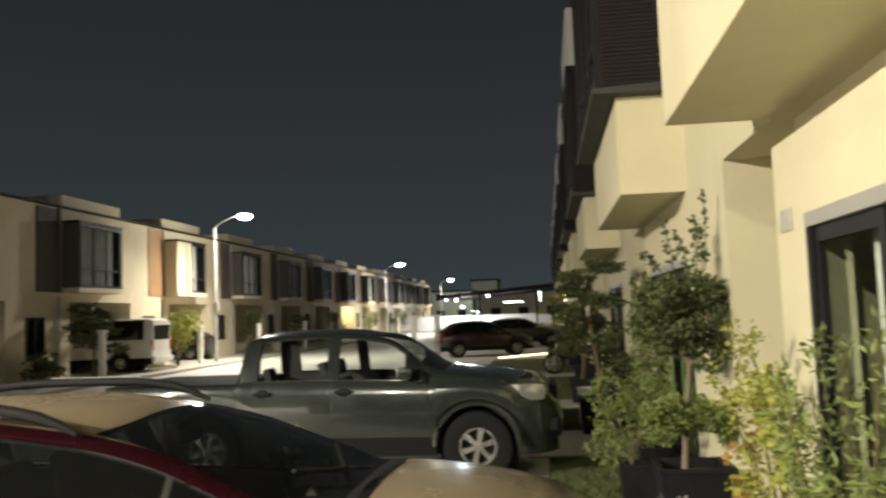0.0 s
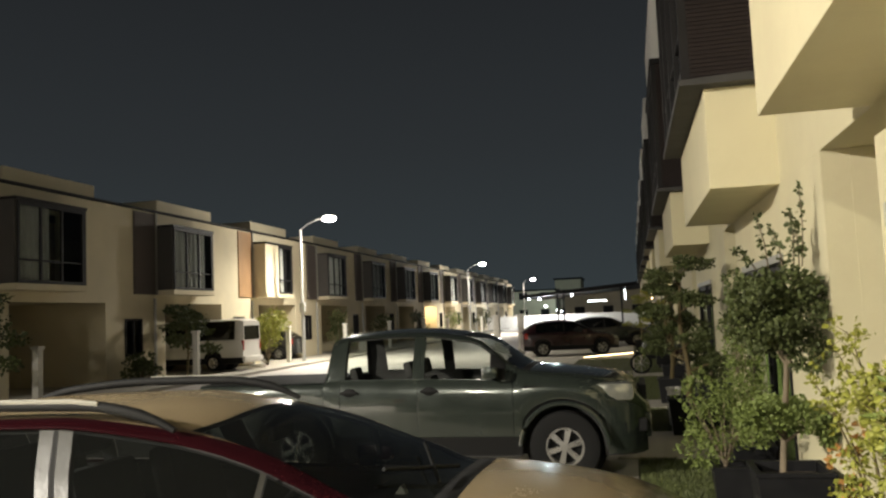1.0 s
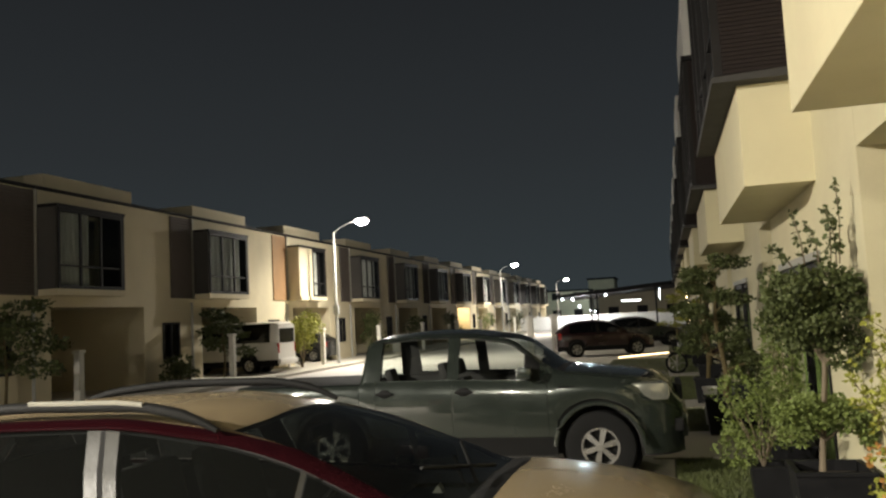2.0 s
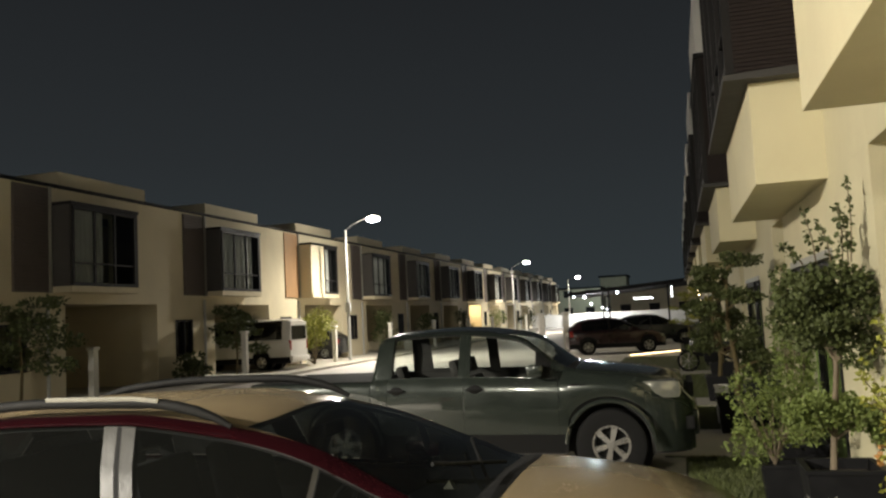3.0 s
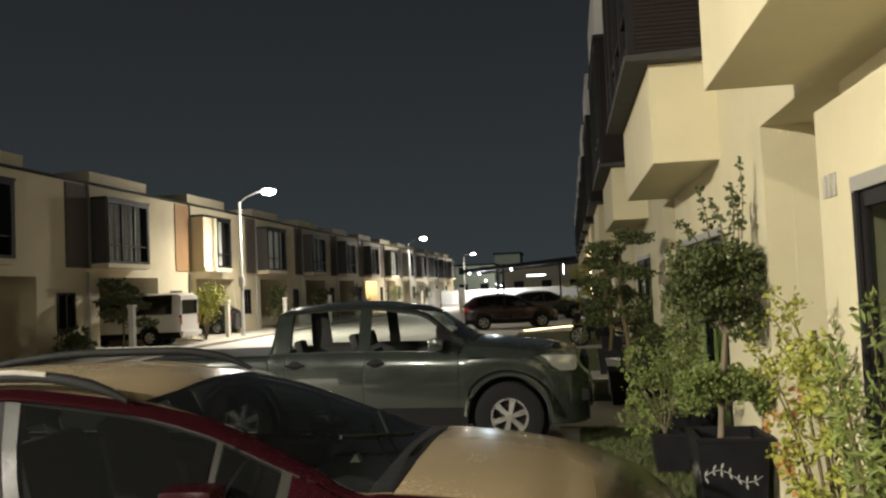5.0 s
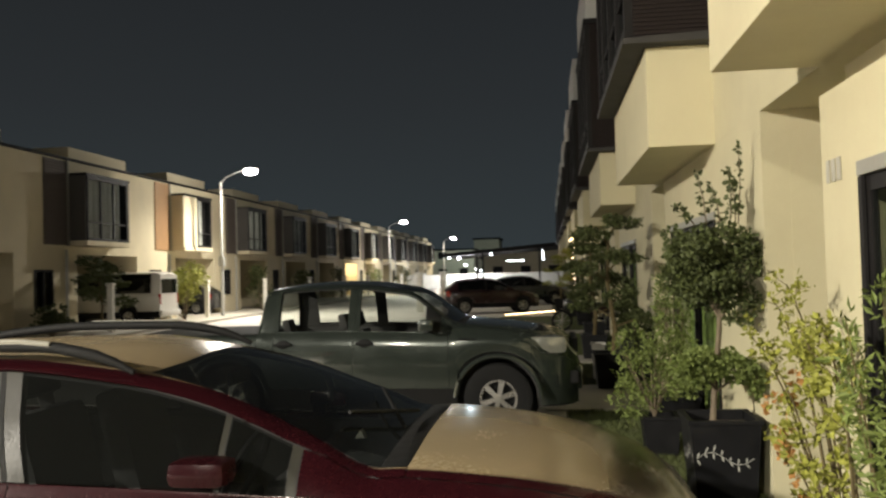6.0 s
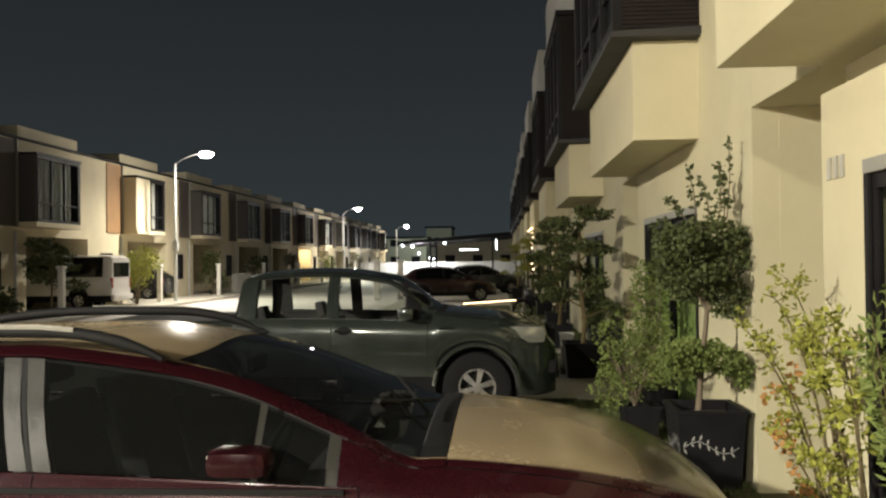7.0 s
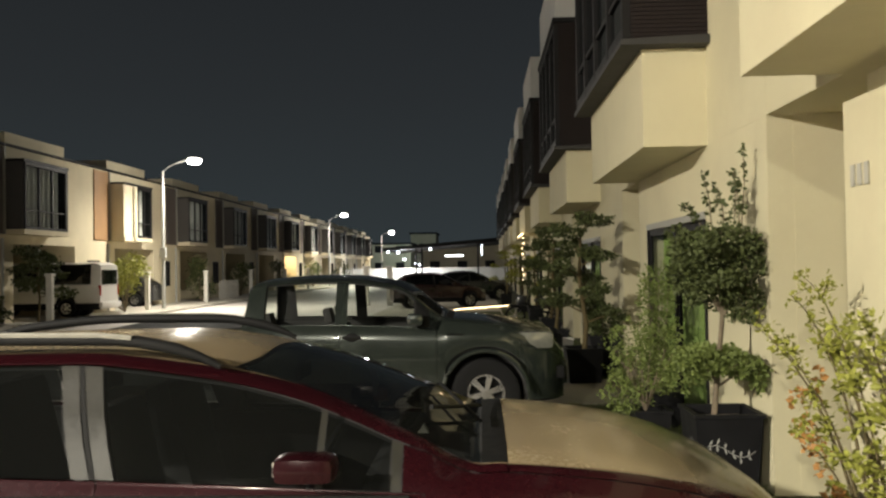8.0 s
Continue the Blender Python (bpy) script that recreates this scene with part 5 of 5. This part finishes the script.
for y in (-1.6, 0, 1.6):
    part("upright", boxed(-0.07, -0.021, y - 0.04, y + 0.04, 0, 2.75), POST_PAINT, screen)

# ---- motorcycle ----
bike = thing("motorcycle", (4.35, 24.4, 0), "dark small motorcycle parked beside the planters", "motorcycle")
for x in (-0.6, 0.6):
    w = new("wheel")
    w.parent = bike
    w.location = (x, 0, 0.3)
    pts = [(0.27 * math.cos(k * math.tau / 28), 0, 0.27 * math.sin(k * math.tau / 28)) for k in range(29)]
    part("tyre", tube(bmesh.new(), pts, 0.035, 8, cap=False), TYRE, w, smooth=True)
    bm = bmesh.new()
    for k in range(8):
        a = k * math.tau / 8
        tube(bm, [(0, 0, 0), (0.25 * math.cos(a), 0, 0.25 * math.sin(a))], 0.008, 5)
    part("spokes", bm, RIM, w)
part("fork", tube(bmesh.new(), [(-0.6, 0, 0.3), (-0.42, 0, 0.95)], 0.03, 8), CHROME, bike)
part("handlebar", tube(bmesh.new(), [(-0.38, -0.33, 1.0), (-0.42, 0, 0.95), (-0.38, 0.33, 1.0)], 0.015, 8), TRIM, bike)
part("frame", tube(bmesh.new(), [(-0.42, 0, 0.85), (-0.1, 0, 0.5), (0.6, 0, 0.32)], 0.035, 8), TRIM, bike)
part("engine", boxed(-0.18, 0.2, -0.13, 0.13, 0.25, 0.52, 0.04), TRIM, bike, smooth=True)
part("saddle", boxed(-0.05, 0.7, -0.12, 0.12, 0.7, 0.8, 0.04), CABIN, bike, smooth=True)
part("fairing", boxed(-0.55, -0.25, -0.12, 0.12, 0.6, 0.9, 0.06), DARK_PAINT, bike, "dark leg shield", smooth=True)
part("mudguard", boxed(-0.8, -0.45, -0.05, 0.05, 0.58, 0.63, 0.02), TRIM, bike)
part("tail_box", boxed(0.2, 0.72, -0.1, 0.1, 0.5, 0.69, 0.04), DARK_RED, bike, smooth=True)

# ---- festoon lights on the row ----
fest = thing("festoon_lights", (4.3, 30.2, 2.9), "warm string of small lights hanging from a bay", "string lights")
here(part("cable", tube(bmesh.new(), [(4.3, 30.2, 2.93), (4.3, 30.2, 1.1)], 0.006, 5), TRIM), fest)
here(part("light_tube", tube(bmesh.new(), [(4.3, 30.15, 2.9), (4.3, 33.7, 2.9)], 0.02, 6), WARM_GLOW, label="glowing warm light tube"), fest)
for k in range(9):
    bm = bmesh.new()
    bmesh.ops.create_icosphere(bm, subdivisions=1, radius=0.03)
    bmesh.ops.translate(bm, verts=bm.verts, vec=(4.3 + 0.03 * math.sin(k * 2), 30.2 + 0.03 * math.cos(k * 3), 2.75 - 0.19 * k))
    here(part("bulb", bm, WARM_GLOW), fest)

# ---- the far end of the road ----
court = thing("covered_court", (-1.0, 100.0, 0), "large dark flat canopy roof over a lit court", "canopy")
part("canopy_roof", prism(bmesh.new(), [(-7.5, 3.55), (9, 4.7), (9, 5.15), (-7.5, 3.95)], "y", -5, 14), ROOF_DARK, court)
for x in (-3.7, -3.0, 3.5, 8):
    part("column", boxed(x - 0.1, x + 0.1, -4.2, -4.0, -0.1, 4.4), DARK_FRAME, court)
for x, y, z, s in ((-6.9, -4.6, 3.35, 0.25), (-5.9, -3, 3.3, 0.3), (-5.0, -4.6, 2.45, 0.28), (-3.9, -3, 2.0, 0.2), (-3.4, -3, 1.85, 0.2), (-2.0, -4.6, 3.6, 0.3)):
    bulb = bmesh.new()
    bmesh.ops.create_uvsphere(bulb, u_segments=14, v_segments=8, radius=s * 0.45)
    bmesh.ops.translate(bulb, verts=bulb.verts, vec=(x, y + 0.1, z + s * 0.4))
    part("lamp", bulb, COOL_GLOW, court, "bright cool lamp", smooth=True)
    part("lamp_rod", tube(bmesh.new(), [(x, y + 0.1, z + s * 0.8), (x, y + 0.1, 3.9 + (x + 7.5) * 0.06)], 0.015, 6), DARK_FRAME, court)
part("light_strip", boxed(-0.6, 1.6, 3, 3.1, 2.95, 3.07), COOL_GLOW, court, "long glowing panel")
part("sign_light", boxed(3.9, 3.97, -4.9, -4.8, 2.9, 4.1), COOL_GLOW, court, "upright glowing tube")
wall_end = tagged(part("wall_north", boxed(-14, 8, 99, 99.25, -0.1, 1.55), POST_PAINT), "white painted boundary wall at the end of the road", "wall", kind="structure")
kerb_light = thing("kerb", (2.8, 34.2, 0), "low driveway kerb with a warm light strip", "kerb", turn=51)
part("kerb_stone", boxed(-1.9, 1.9, -0.08, 0.08, -0.1, 0.1, 0.015), KERB, kerb_light)
part("light_strip", boxed(-1.88, 1.88, -0.094, -0.081, 0.05, 0.072), WARM_GLOW, kerb_light, "glowing warm strip")
tagged(part("wall_south", boxed(-20, 12, -41, -40.7, -0.1, 3), CREAM_FAR), "plain rendered wall at the near end of the road", "wall", kind="structure")


def far_block(x0, x1, y, h, label, lit=0):
    b = thing("far_building", ((x0 + x1) / 2, y, -0.1), label, "building")
    w = (x1 - x0) / 2
    part("wall", boxed(-w, w, 0, 12, 0, h), CREAM_FAR, b)
    part("roof", boxed(-w - 0.3, w + 0.3, -0.3, 12.3, h, h + 0.4), ROOF_DARK, b)
    n = max(int(w / 2.2), 2)
    for k in range(n):
        for z in (1.2, 4.8, 8.4, 12):
            if z + 1.6 < h:
                x = -w + (k + 0.5) * 2 * w / n
                part("window", boxed(x - 0.9, x + 0.9, -0.05, 0.05, z, z + 1.5), COOL_GLOW if (k * 7 + int(z)) % 5 < lit else DARK_FRAME, b)
    return b


far_block(-13.2, -7.4, 190, 9.2, "tall pale building in the dim distance", 0)
far_block(-30, -12, 175, 6.5, "low pale building beyond the boundary wall", 0)
far_block(-8, 22, 150, 5.5, "low dark building beyond the covered court", 0)
